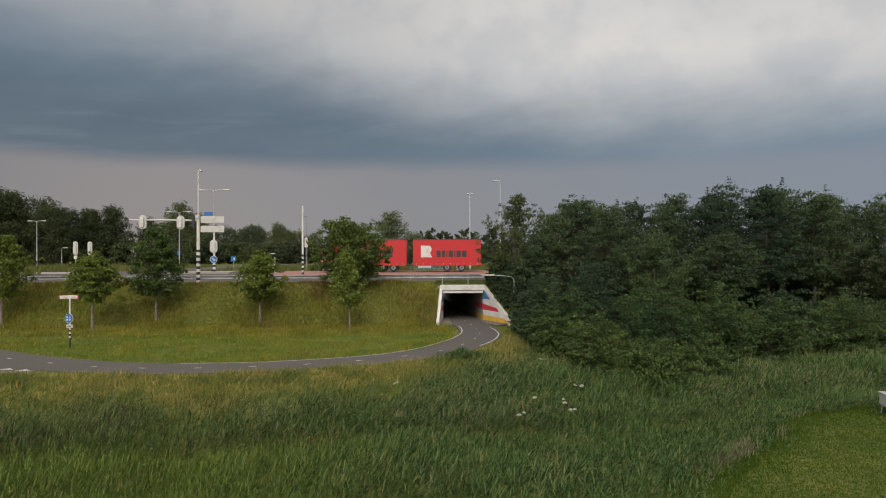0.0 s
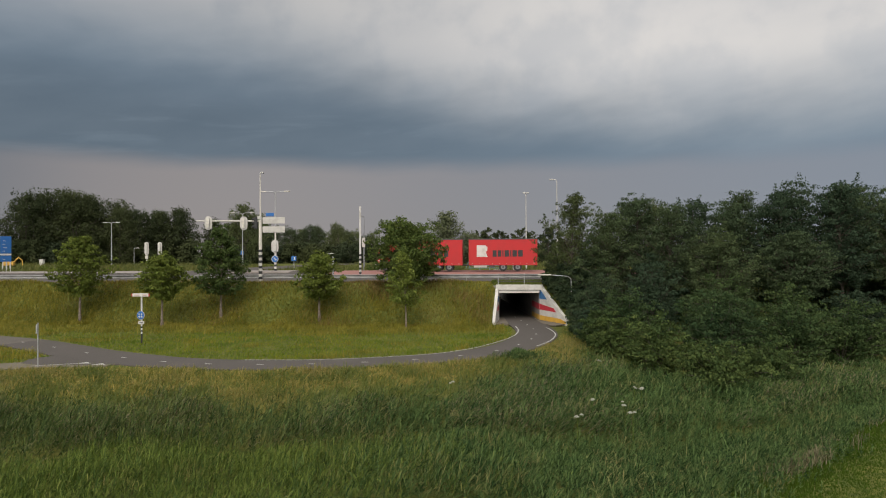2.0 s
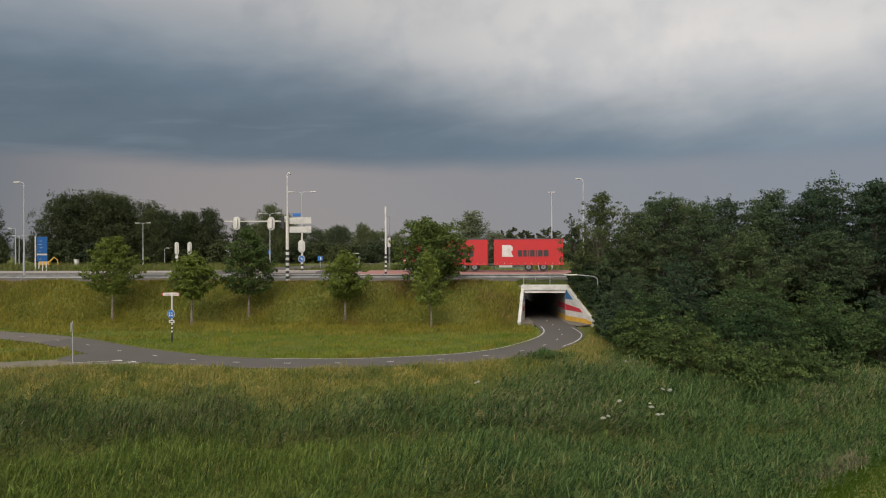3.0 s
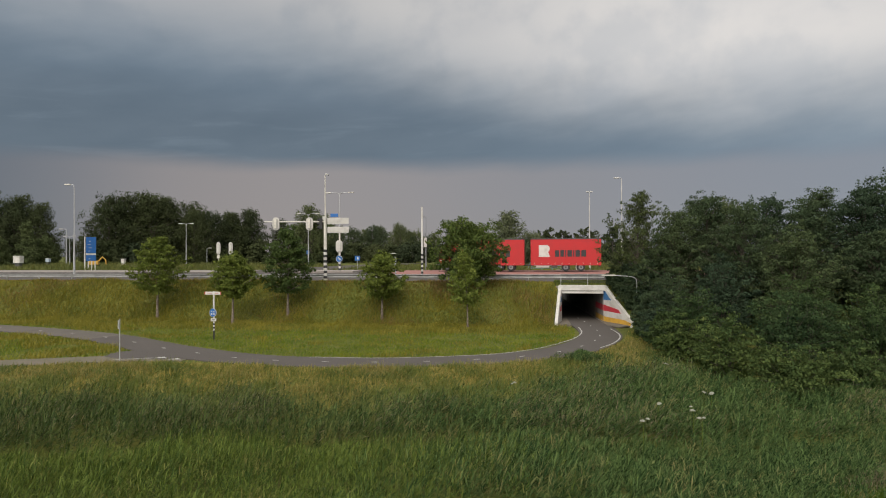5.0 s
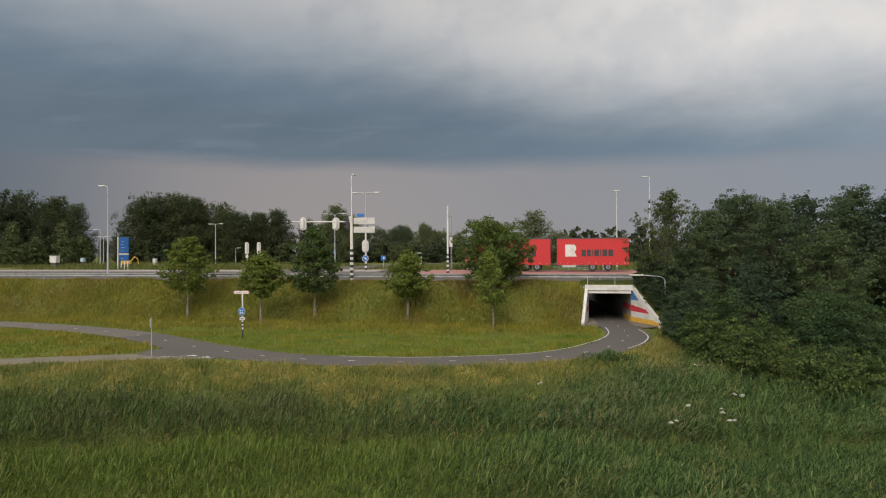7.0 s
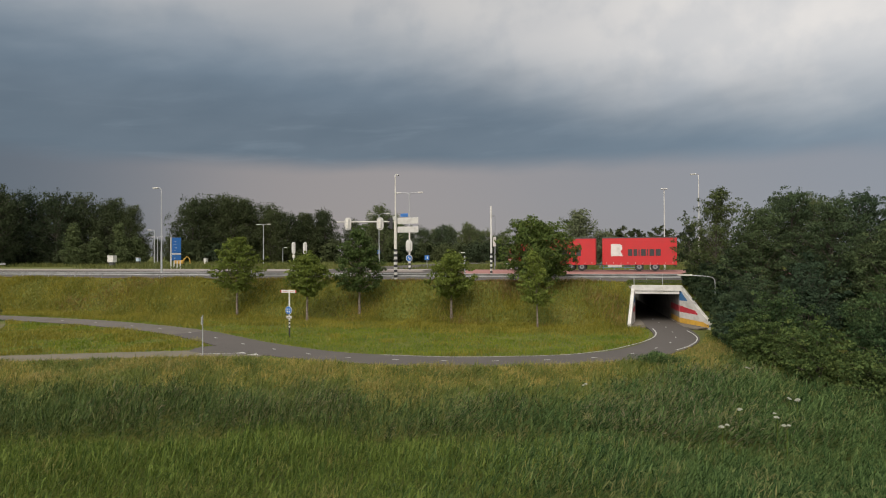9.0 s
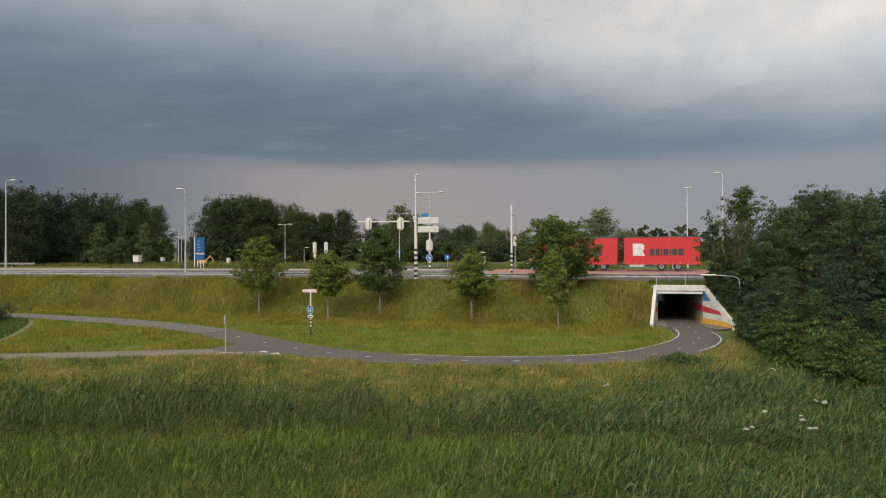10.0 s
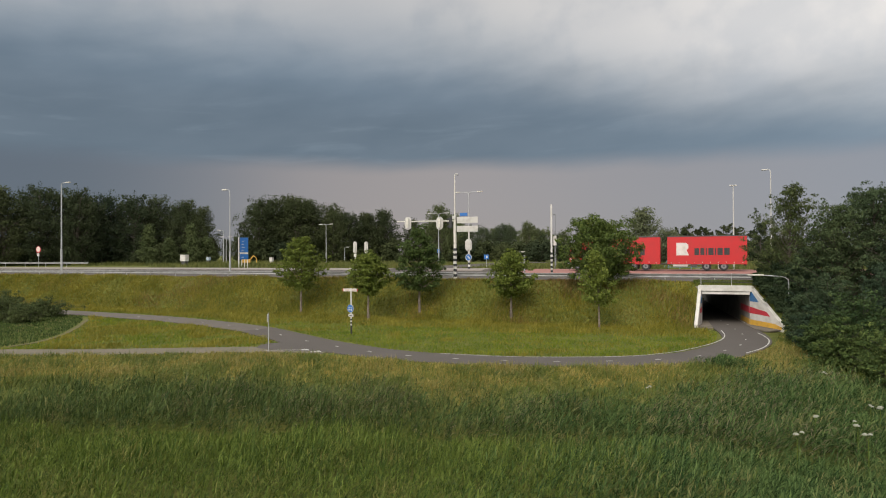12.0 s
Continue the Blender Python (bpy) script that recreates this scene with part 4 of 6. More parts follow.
def direction_sign():
    g = empty("direction_sign", -71.95, 86.5, 3.85, 62, "tall blue direction sign on white posts", "direction sign")
    for k in range(4):
        bm = B()
        rod(bm, (-0.75 + 0.5 * k, 0.1, 0), (-0.75 + 0.5 * k, 0.1, 5.2 if k == 0 else 2.2), 0.09, n=8)
        part("post", bm, "white", g)
    for z0, z1 in ((2.65, 5.15), (1.45, 2.35)):
        bm = B()
        box(bm, (0.1, -0.05, (z0 + z1) / 2), (1.45, 0.08, z1 - z0), bevel=0.03)
        p = part("panel", bm, "sign_blue", g)
        rng = np.random.default_rng(3)
        for z in np.arange(z0 + 0.35, z1 - 0.2, 0.5):
            bm = B()
            box(bm, (-0.2 + 0.2 * rng.random(), -0.097, z), (0.25 + 0.3 * rng.random(), 0.012, 0.06))
            part("lettering_bar", bm, "white", p)
    bm = B()
    box(bm, (0.1, -0.05, 2.5), (1.45, 0.07, 0.26), bevel=0.02)
    part("white_strip", bm, "white", g)


direction_sign()


def finger_post():
    x, y = -24.47, 41.5
    g = empty("cycle_signpost", x, y, -0.03, label="white cycle signpost with red-edged arms and blue round sign", category="signpost")
    bm = B()
    rod(bm, (0, 0, 1.3), (0, 0, 3.49), 0.055, n=14)
    part("pole", bm, "white", g)
    bm = B()
    rod(bm, (0, 0, -0.05), (0, 0, 0.70), 0.058, n=14)
    part("band", bm, "black", g)
    bands(g, 0, 0, 0.70, 1.35, 0.058, 5, "white")
    for turn, off in ((8, -0.30), (-14, 0.30)):
        bm = B()
        box(bm, (off, -0.075, 3.37), (0.60, 0.035, 0.21), turn, bevel=0.01)
        arm = part("arm", bm, "white", g, "white arm with red lettering")
        bm = B()
        box(bm, (off * 0.9, -0.10, 3.37), (0.34, 0.012, 0.05), turn)
        part("lettering_bar", bm, "faded_red", arm)
        bm = B()
        box(bm, (off * 2.05, -0.075 + (off * 1.05) * math.sin(radians(turn)), 3.37), (0.07, 0.04, 0.205), turn, bevel=0.008)
        part("end_cap", bm, "red_paint", arm, "red edge")
    turned = Matrix.Rotation(radians(-10), 4, "Z")

    def disc(name, r_, cx, cz, y0, y1, mat, parent, label=""):
        bm = B()
        rod(bm, (cx, y0, cz), (cx, y1, cz), r_, n=28)
        bmesh.ops.transform(bm, matrix=turned, verts=bm.verts)
        return part(name, bm, mat, parent, label)

    rs = disc("round_sign", 0.285, 0, 1.98, -0.08, -0.11, "sign_blue", g, "blue round sign with white symbols")
    disc("rim", 0.305, 0, 1.98, -0.07, -0.10, "white", rs)
    for cx, cz, r_ in ((-0.11, 2.06, 0.05), (0.09, 2.06, 0.05), (-0.10, 1.89, 0.065), (0.10, 1.89, 0.065)):
        disc("symbol", r_, cx, cz, -0.111, -0.118, "white", rs)
    bm = B()
    box(bm, (0.02, -0.08, 1.47), (0.42, 0.03, 0.20), bevel=0.012)
    pl = part("plate", bm, "white", g, "small white plate")
    bm = B()
    box(bm, (0.02, -0.10, 1.47), (0.26, 0.012, 0.05))
    part("lettering_bar", bm, "black", pl)


finger_post()
g = empty("path_post", -25.06, 32.45, -0.05, label="thin galvanised post with a small plate seen edge-on", category="post")
bm = B()
rod(bm, (0, 0, 0), (0, 0, 2.45), 0.029, n=12)
part("post", bm, "galv", g)
bm = B()
box(bm, (-0.07, 0.0, 2.12), (0.04, 0.36, 0.48), 30, bevel=0.008)
part("plate", bm, "grey", g)

fence = empty("steel_fence", label="blue-grey steel tube fence beyond the road", category="fence")
for x in (-3.95, -2.6, -1.25, 0.1):
    bm = B()
    rod(bm, (x, 86.2, 3.7), (x, 86.2, 4.95), 0.05)
    part("post", bm, "bluegreen", fence)
for z in (4.92, 4.5, 4.15):
    bm = B()
    rod(bm, (-4.2, 86.2, z), (0.35, 86.2, z), 0.035)
    part("bar", bm, "bluegreen", fence)
for x0, x1 in ((-4.2, -4.5), (0.35, 0.65)):
    bm = B()
    rod(bm, (x0, 86.2, 4.92), (x1, 86.2, 4.05), 0.035)
    part("bar", bm, "bluegreen", fence)

# grey trough on steel legs at the lawn's edge
trough = empty("water_trough", 18.0, 24.6, -0.36, -14, "grey plastic trough on thin steel legs in the lawn", "trough")
bm = B()
box(bm, (0, 0, 0.60), (1.7, 0.7, 0.48), bevel=0.04)
part("tub", bm, "grey", trough)
bm = B()
box(bm, (0, 0, 0.85), (1.76, 0.76, 0.04), bevel=0.015)
part("rim", bm, "galv", trough)
for sx in (-0.75, 0.75):
    for sy in (-0.3, 0.3):
        bm = B()
        rod(bm, (sx * 1.06, sy, 0), (sx, sy, 0.45), 0.022)
        part("leg", bm, "galv", trough)


# ---- the lorry ----
def wheel(parent, x, y, z, r=0.5):
    bm = B()
    rod(bm, (x, y - 0.15, z), (x, y + 0.15, z), r, n=28)
    w = part("tyre", bm, "rubber", parent)
    bm = B()
    rod(bm, (x, y - 0.17, z), (x, y - 0.05, z), r * 0.56, n=20)
    part("rim", bm, "dull_steel", w)
    bm = B()
    rod(bm, (x, y - 0.20, z), (x, y - 0.16, z), r * 0.22, n=12)
    part("hub", bm, "chassis", w)


def body_box(parent, x0, x1, y, z0, z1):
    """A curtain-sided box body with its emblem and lettering as plain shapes."""
    bm = B()
    box(bm, ((x0 + x1) / 2, y, (z0 + z1) / 2), (x1 - x0, 2.5, z1 - z0), bevel=0.03)
    b = part("box_body", bm, "truck_red", parent, "bright red curtain side")
    bm = B()
    box(bm, ((x0 + x1) / 2, y, z1 + 0.03), (x1 - x0 + 0.04, 2.54, 0.12), bevel=0.02)
    part("roof_edge", bm, "chassis", b)
    for x in (x0, x1):
        bm = B()
        box(bm, (x, y - 1.25, (z0 + z1) / 2), (0.09, 0.07, z1 - z0 - 0.04), bevel=0.015)
        part("corner_post", bm, "truck_red", b)
    bm = B()
    box(bm, ((x0 + x1) / 2, y - 1.25, z0 + 0.05), (x1 - x0, 0.05, 0.12), bevel=0.012)
    part("side_board", bm, "truck_red", b)
    for x in np.linspace(x0 + 0.4, x1 - 0.4, 10):
        bm = B()
        box(bm, (x, y - 1.262, z0 + 0.20), (0.03, 0.014, 0.16))
        part("strap", bm, "grey", b)
    yf, ex, ez = y - 1.254, x0 + 0.95, z0 + 1.02
    bm = B()
    prism(bm, [(ex, ez), (ex + 1.36, ez), (ex + 1.10, ez + 0.62), (ex + 1.30, ez + 0.80), (ex + 1.30, ez + 1.20), (ex + 1.05, ez + 1.45), (ex, ez + 1.45)], "y", yf - 0.008, yf + 0.004)
    part("emblem", bm, "white", b, "plain white emblem")
    for k, wdt in enumerate((0.50, 0.44, 0.14, 0.56, 0.14, 0.56, 0.58)):
        xk = ex + 1.95 + sum((0.50, 0.44, 0.14, 0.56, 0.14, 0.56, 0.58)[:k]) + 0.13 * k
        bm = B()
        box(bm, (xk + wdt / 2, yf, ez + 0.42), (wdt, 0.012, 0.80))
        part("lettering_bar", bm, "black", b)


def lorry(x_gap, y, zg):
    t = empty("lorry", x_gap, y, zg, label="red curtain-sided lorry with a drawbar trailer on the road", category="truck")
    # front box and cab
    body_box(t, -8.75, -0.45, 0, 0.74, 3.92)
    bm = B()
    prism(bm, [(-11.05, 0.95), (-11.12, 1.6), (-10.95, 2.55), (-10.55, 3.05), (-10.0, 3.45), (-9.1, 3.80), (-8.95, 3.80), (-8.95, 0.95)], "y", -1.22, 1.22)
    edges = [e for e in bm.edges if abs(e.verts[0].co.y - e.verts[1].co.y) < 0.01]
    bmesh.ops.bevel(bm, geom=edges, offset=0.08, segments=3, affect="EDGES", profile=0.6)
    cab = part("cab", bm, "truck_red", t, "red sleeper cab")
    bm = B()
    prism(bm, [(-10.85, 1.75), (-10.70, 2.50), (-9.95, 2.50), (-9.95, 1.75)], "y", -1.235, -1.225)
    part("side_window", bm, "dark_glass", cab)
    bm = B()
    prism(bm, [(-11.125, 1.72), (-10.96, 2.60), (-10.90, 2.60), (-11.05, 1.72)], "y", -1.1, 1.1)
    part("windscreen", bm, "dark_glass", cab)
    bm = B()
    prism(bm, [(-11.15, 0.30), (-11.18, 0.95), (-8.95, 0.95), (-8.95, 0.55), (-9.4, 0.55), (-9.5, 1.0), (-10.4, 1.0), (-10.55, 0.45)], "y", -1.23, 1.23)
    part("bumper", bm, "chassis", cab)
    bm = B()
    box(bm, (-10.98, -1.36, 2.1), (0.14, 0.2, 0.62), bevel=0.04)
    part("mirror", bm, "black", cab)
    bm = B()
    box(bm, (-10.75, -1.235, 1.35), (0.5, 0.01, 0.14))
    part("lettering_bar", bm, "white", cab)
    for x0, x1 in ((-9.3, -0.5), (0.45, 8.6)):
        bm = B()
        box(bm, ((x0 + x1) / 2, 0, 0.88), (x1 - x0, 1.0, 0.26))
        part("frame_rail", bm, "chassis", t)
    for x in (-9.95, -3.4, -2.05, 4.6, 6.4):
        for sy in (-1.05, 1.05):
            wheel(t, x, sy, 0.5)
    for x0, x1, mat in ((-8.2, -7.1, "grey"), (-5.6, -4.6, "grey"), (1.0, 2.6, "grey"), (2.9, 3.6, "chassis"), (-7.0, -5.7, "chassis")):
        bm = B()
        box(bm, ((x0 + x1) / 2, -1.12, 0.72), (x1 - x0, 0.2, 0.52), bevel=0.04)
        part("side_locker", bm, mat, t)
    body_box(t, 0.42, 8.75, 0, 0.74, 3.92)
    bm = B()
    rod(bm, (-0.6, 0, 0.75), (0.7, 0, 0.75), 0.09)
    part("drawbar", bm, "chassis", t)
    bm = B()
    box(bm, (8.65, 0, 0.6), (0.12, 2.3, 0.16), bevel=0.02)
    part("rear_bumper", bm, "chassis", t)
    for sy in (-0.9, 0.9):
        bm = B()
        box(bm, (8.74, sy, 0.72), (0.05, 0.4, 0.14), bevel=0.01)
        part("tail_light", bm, "red_paint", t)
    return t


lorry(-4.1, 79.6, road_z(79.6) + 0.036)


# ---- things on the far side ----
def cabinet(x, y, w, d, h, mat, label, foot=0.15):
    g = empty("utility_cabinet", x, y, 3.82, label=label, category="cabinet")
    bm = B()
    box(bm, (0, 0, (h + foot) / 2 + 0.04), (w, d, h - foot + 0.1), bevel=0.04)
    part("body", bm, mat, g)
    bm = B()
    box(bm, (0, 0, h + 0.14), (w + 0.1, d + 0.1, 0.08), bevel=0.02)
    part("roof", bm, "grey", g)
    bm = B()
    box(bm, (0, 0, foot / 2), (w * 0.7, d * 0.7, foot))
    part("plinth", bm, "chassis", g)


cabinet(-102.1, 104.0, 1.45, 1.0, 2.2, "white", "white utility cabinet in the long grass", 1.0)
cabinet(-101.8, 110.8, 0.75, 0.6, 1.7, "cabinet_grey", "small blue-grey cabinet in the long grass", 1.1)
cabinet(-16.7, 86.6, 0.8, 0.5, 0.95, "white", "small white cabinet beside the road")
cabinet(-89.5, 117.0, 0.7, 0.6, 1.5, "white", "slim white cabinet on the far verge")


def digger(x, y):
    g = empty("excavator", x, y, 3.84, 25, "small yellow and white excavator on the far verge", "excavator")
    bm = B()
    box(bm, (0, 0, 1.2), (2.2, 1.5, 0.9), bevel=0.12)
    part("body", bm, "orange", g)
    bm = B()
    prism(bm, [(-0.9, 1.6), (0.1, 1.6), (0.1, 2.6), (-0.6, 2.7), (-0.9, 2.4)], "y", -0.6, 0.3)
    part("cab", bm, "white", g)
    for sy in (-0.7, 0.7):
        bm = B()
        box(bm, (0, sy, 0.35), (2.5, 0.4, 0.7), bevel=0.2)
        part("track", bm, "rubber", g)
    bm = B()
    pipe(bm, [Vector((0.9, 0, 1.4)), Vector((1.9, 0, 2.6)), Vector((2.6, 0, 1.9)), Vector((2.7, 0, 0.8))], [0.16, 0.15, 0.12, 0.1], 6)
    part("boom", bm, "orange", g)
    g.scale = (0.8, 0.8, 0.8)


digger(-87.2, 105.7)


# ---- trees and shrubs ----
def leaf_mesh(name, rng, centres, radii, counts, size, mat, squash=0.85, droop=0.25, scatter=0.2, spray=0.0, calm=0.55, core=0.0):
    """A crown: leaves in loose clumps round the given centres; spray: the share of them held in flat layered sprays."""
    idx = np.repeat(np.arange(len(centres)), counts)
    n = len(idx)
    d = rng.normal(size=(n, 3))
    d /= np.linalg.norm(d, axis=1)[:, None]
    r = radii[idx] * ((0.50 + 0.58 * rng.random(n)) if core else (0.22 + 0.86 * rng.random(n) ** 0.6)) * (1 + scatter * rng.normal(size=n))
    p = centres[idx] + d * r[:, None] * np.array([1, 1, squash])
    if spray:
        # each clump carries a dozen sprays; a leaf belongs to one of them
        twigs = 14
        way = rng.normal(size=(len(centres), twigs, 3))
        way /= np.linalg.norm(way, axis=2)[:, :, None]
        far_ = radii[:, None] * (0.55 + 0.5 * rng.random((len(centres), twigs)))
        tip = centres[:, None] + way * far_[:, :, None] * np.array([1, 1, squash])
        own = rng.integers(twigs, size=n)
        flat = rng.normal(size=(n, 3)) * np.array([0.20, 0.20, 0.075]) * radii[idx][:, None]
        # sprays sag outward
        flat[:, 2] -= 0.35 * (flat[:, :2] * way[idx, own][:, :2]).sum(1)
        on = rng.random(n) < spray
        p[on] = (tip[idx, own] + flat)[on]
        d[on] = (way[idx, own] * 0.6 + np.array([0, 0, 0.5]))[on]
    nrm = d * 0.8 + rng.normal(size=(n, 3)) * calm + np.array([0, 0, 0.45])
    nrm /= np.linalg.norm(nrm, axis=1)[:, None]
    u = np.cross(nrm, rng.normal(size=(n, 3)))
    u /= np.linalg.norm(u, axis=1)[:, None]
    u[:, 2] -= droop
    v = np.cross(nrm, u)
    s = size * (0.6 + 0.8 * rng.random(n))[:, None]
    verts = np.stack([p - u * s * 0.5, p + v * s * 0.36 + nrm * s * 0.10, p + u * s * 0.6 - nrm * s * 0.08, p - v * s * 0.36 + nrm * s * 0.10], 1).reshape(-1, 3)
    starts, totals, loops = np.arange(n) * 4, np.full(n, 4), np.arange(n * 4)
    if core:
        # close foliage deep inside each clump, uneven
        bm = B()
        bmesh.ops.create_icosphere(bm, subdivisions=1, radius=1.0)
        ball, tri = np.array([w.co for w in bm.verts]), np.array([[w.index for w in f.verts] for f in bm.faces])
        bm.free()
        k, m, f = len(centres), len(ball), len(tri)
        lump = ball[None] * (radii[:, None] * core * (1 + 0.10 * rng.normal(size=(k, m))))[:, :, None] * np.array([1, 1, squash]) + centres[:, None]
        loops = np.concatenate([loops, (tri[None] + (np.arange(k) * m)[:, None, None] + n * 4).ravel()])
        starts = np.concatenate([starts, n * 4 + np.arange(k * f) * 3])
        totals = np.concatenate([totals, np.full(k * f, 3)])
        verts = np.concatenate([verts, lump.reshape(-1, 3)])
    return mesh_np(name, verts, starts, totals, loops, mat)


def tree(name, x, y, z, h, width, crown_lo, leaves, leaf, mat, bark, seed, label, category="tree", group="", lobes=26, trunk_r=0.09, shape=0, stems=1, shoots=0.5, puff=1.0, spray=0.6):
    """shape: 0 an egg, 1 broad and even. stems: several for a shrub."""
    rng = np.random.default_rng(seed)
    g = empty(name, x, y, z, rng.random() * 360 if stems == 1 else 0, label, category, group)
    half, mid, tall_ = width / 2, (crown_lo + h) / 2, (h - crown_lo) / 2
    k = np.arange(lobes)
    zz = np.clip((k + 0.5) / lobes * 2 - 1 + rng.normal(size=lobes) * 0.08, -0.97, 0.97)
    fat = np.sqrt(1 - zz ** 2) * (1.04 - 0.26 * zz) if shape == 0 else np.clip(1 - np.abs(zz) ** 3.5, 0.2, 1)
    ang = k * 2.39996 + rng.normal(size=lobes) * 0.4
    rad = half * fat * ((0.30 if stems == 1 and shape == 0 else 0.50) + (0.54 if stems == 1 and shape == 0 else 0.34) * rng.random(lobes) ** 0.7) * (1 + 0.12 * rng.normal(size=lobes))
    c = np.stack([rad * np.cos(ang), rad * np.sin(ang), mid + zz * tall_ * 0.86], 1)
    lr = half * (0.26 + 0.17 * rng.random(lobes)) * (0.75 + 0.25 * fat)
    lr *= rng.uniform(0.6, 1.2, lobes) * puff
    # shoots that stand out of the crown
    for i in rng.integers(lobes // 4, lobes, int(lobes * shoots)):
        out = np.array([c[i, 0] / half, c[i, 1] / half, 0.9 + 0.5 * rng.random()]) + rng.normal(size=3) * 0.35
        out /= np.linalg.norm(out)
        reach_ = lr[i] * rng.uniform(1.0, 1.7)
        c = np.vstack([c, [c[i] + out * reach_ * q for q in (0.6, 0.85, 1.1)]])
        lr = np.concatenate([lr, lr[i] * np.array([0.45, 0.34, 0.22])])
    lr = np.minimum(lr, np.maximum(0.3, (c[:, 2] + 0.1) * 0.9)) if stems > 1 else lr
    share = lr ** 2.1 / (lr ** 2.1).sum()
    counts = np.maximum(20 if puff == 1.0 else 70, (share * leaves).astype(int))
    me = leaf_mesh("crown", rng, c, lr, counts, leaf, mat, scatter=0.2 if puff == 1.0 else 0.06, spray=spray, calm=0.5 if puff == 1.0 else 0.36, core=0.0 if puff == 1.0 else 0.42)
    crown = new("crown", me)
    crown.parent = g
    bm = B()
    if stems == 1:
        lean = rng.normal(size=2) * 0.05 * h * 0.15
        pts = [Vector((lean[0] * t, lean[1] * t, h * 0.86 * t - 0.15)) for t in np.linspace(0, 1, 7)]
        pipe(bm, pts, [trunk_r * (1.25 if i == 0 else 1 - 0.13 * i) for i in range(7)], 9)
    for i in range(0, lobes, 1 if lobes < 40 else 2):
        b0 = Vector((0, 0, min(max(crown_lo * 0.9, c[i, 2] - half * 0.9), h * 0.7))) if stems == 1 else Vector((c[i, 0] * 0.25, c[i, 1] * 0.25, -0.1))
        e = Vector(c[i]) * 1.0
        m2 = b0.lerp(e, 0.5) + Vector((0, 0, 0.08 * half)) + Vector(rng.normal(size=3) * 0.05 * half)
        r0 = trunk_r * (0.26 if stems == 1 else 0.6)
        pipe(bm, [b0, m2, e], [r0, r0 * 0.6, r0 * 0.15], 5)
    part("trunk", bm, bark, g)
    return g


def grown_tree(name, x, y, z, h, width, lo, seed, label, mat, bark="dark_bark", category="tree", group="", branches=60, leaf=0.15, per=70, clump=0.36, peak=0.35, top=0.75, ragged=0.18, rise=0.55, trunk_r=0.11, stems=1, squash=0.6, inner=0.35, leaders=0.08):
    """A tree of real branches: each carries small flat clumps of leaves along its outer half. peak: the height, as a share of the crown, where it is widest."""
    r = np.random.default_rng(seed)
    g = empty(name, x, y, z, 0, label, category, group)
    half, tall_ = width / 2, h - lo
    bm = B()
    foot = [Vector((0, 0, 0))] if stems == 1 else [Vector((r.normal() * 0.16 * half, r.normal() * 0.16 * half, 0)) for _ in range(stems)]
    bend = r.normal(size=(stems, 2)) * 0.03 * h
    if stems == 1:
        pts = [Vector((bend[0, 0] * t * t, bend[0, 1] * t * t, h * 0.93 * t - 0.12)) for t in np.linspace(0, 1, 8)]
        pipe(bm, pts, [trunk_r * (1.3 if i == 0 else 1 - 0.115 * i) for i in range(8)], 8)
    c, rad = [], []
    for i in range(branches):
        t = min(max((i + 0.5) / branches + r.normal() * 0.03, 0.01), 0.99)
        fat = (0.35 + 0.65 * (t / peak) ** 0.6) if t < peak else max(0.0, (1 - t) / (1 - peak)) ** top
        reach = half * fat * (1 + ragged * r.normal()) * (0.84 + 0.22 * r.random())
        a = i * 2.39996 + r.normal() * 0.35
        zt = lo + t * tall_
        k = i % stems
        out = Vector((math.cos(a) * reach, math.sin(a) * reach, 0))
        if stems == 1:
            zb = max(lo * 0.92, zt - reach * rise * (0.6 + 0.8 * r.random()) - 0.1 * tall_ * t)
            q = zb / (h * 0.93)
            b0 = Vector((bend[0, 0] * q * q, bend[0, 1] * q * q, zb))
        else:
            b0 = foot[k] + Vector((0, 0, -0.08))
        off = Vector((bend[k, 0], bend[k, 1], 0)) * (zt / h) ** 2
        tip = off + out + Vector((0, 0, zt))
        mid = b0.lerp(tip, 0.55) + Vector((0, 0, 0.10 * reach + (0.12 * zt if stems > 1 else 0.0)))
        r0 = trunk_r * (0.30 if stems == 1 else 0.7) * (1 - 0.5 * t)
        pipe(bm, [b0, mid, tip], [r0, r0 * 0.6, r0 * 0.2], 5)
        for s in (inner, 0.62, 0.84, 1.0):
            if r.random() < 0.10:
                continue
            p = (b0.lerp(mid, s / 0.55) if s < 0.55 else mid.lerp(tip, (s - 0.55) / 0.45)) + Vector(r.normal(size=3) * clump * 0.45)
            if stems > 1 and p.z < clump * 0.5:
                p.z = clump * 0.5
            c.append(p)
            rad.append(clump * r.uniform(0.65, 1.25) * (1.15 if s < 0.8 else 0.85))
    # leading shoots that break the outline
    for _ in range(int(branches * leaders)):
        i = int(r.integers(len(c) // 3, len(c)))
        way = (c[i] - Vector((0, 0, lo + 0.3 * tall_))).normalized() + Vector((0, 0, 0.8))
        way.normalize()
        for q, w in ((0.7, 0.6), (1.1, 0.42), (1.45, 0.26)):
            c.append(c[i] + way * clump * q)
            rad.append(clump * w)
    c, rad = np.array([tuple(p) for p in c]), np.array(rad)
    counts = np.maximum(8, (per * (rad / clump) ** 2).astype(int))
    crown = new("crown", leaf_mesh("crown", r, c, rad, counts, leaf, mat, squash=squash, droop=0.3, scatter=0.12, calm=0.42))
    crown.parent = g
    part("trunk", bm, bark, g)
    return g


lime = "young broadleaf tree with slender pale trunk on the grass bank"
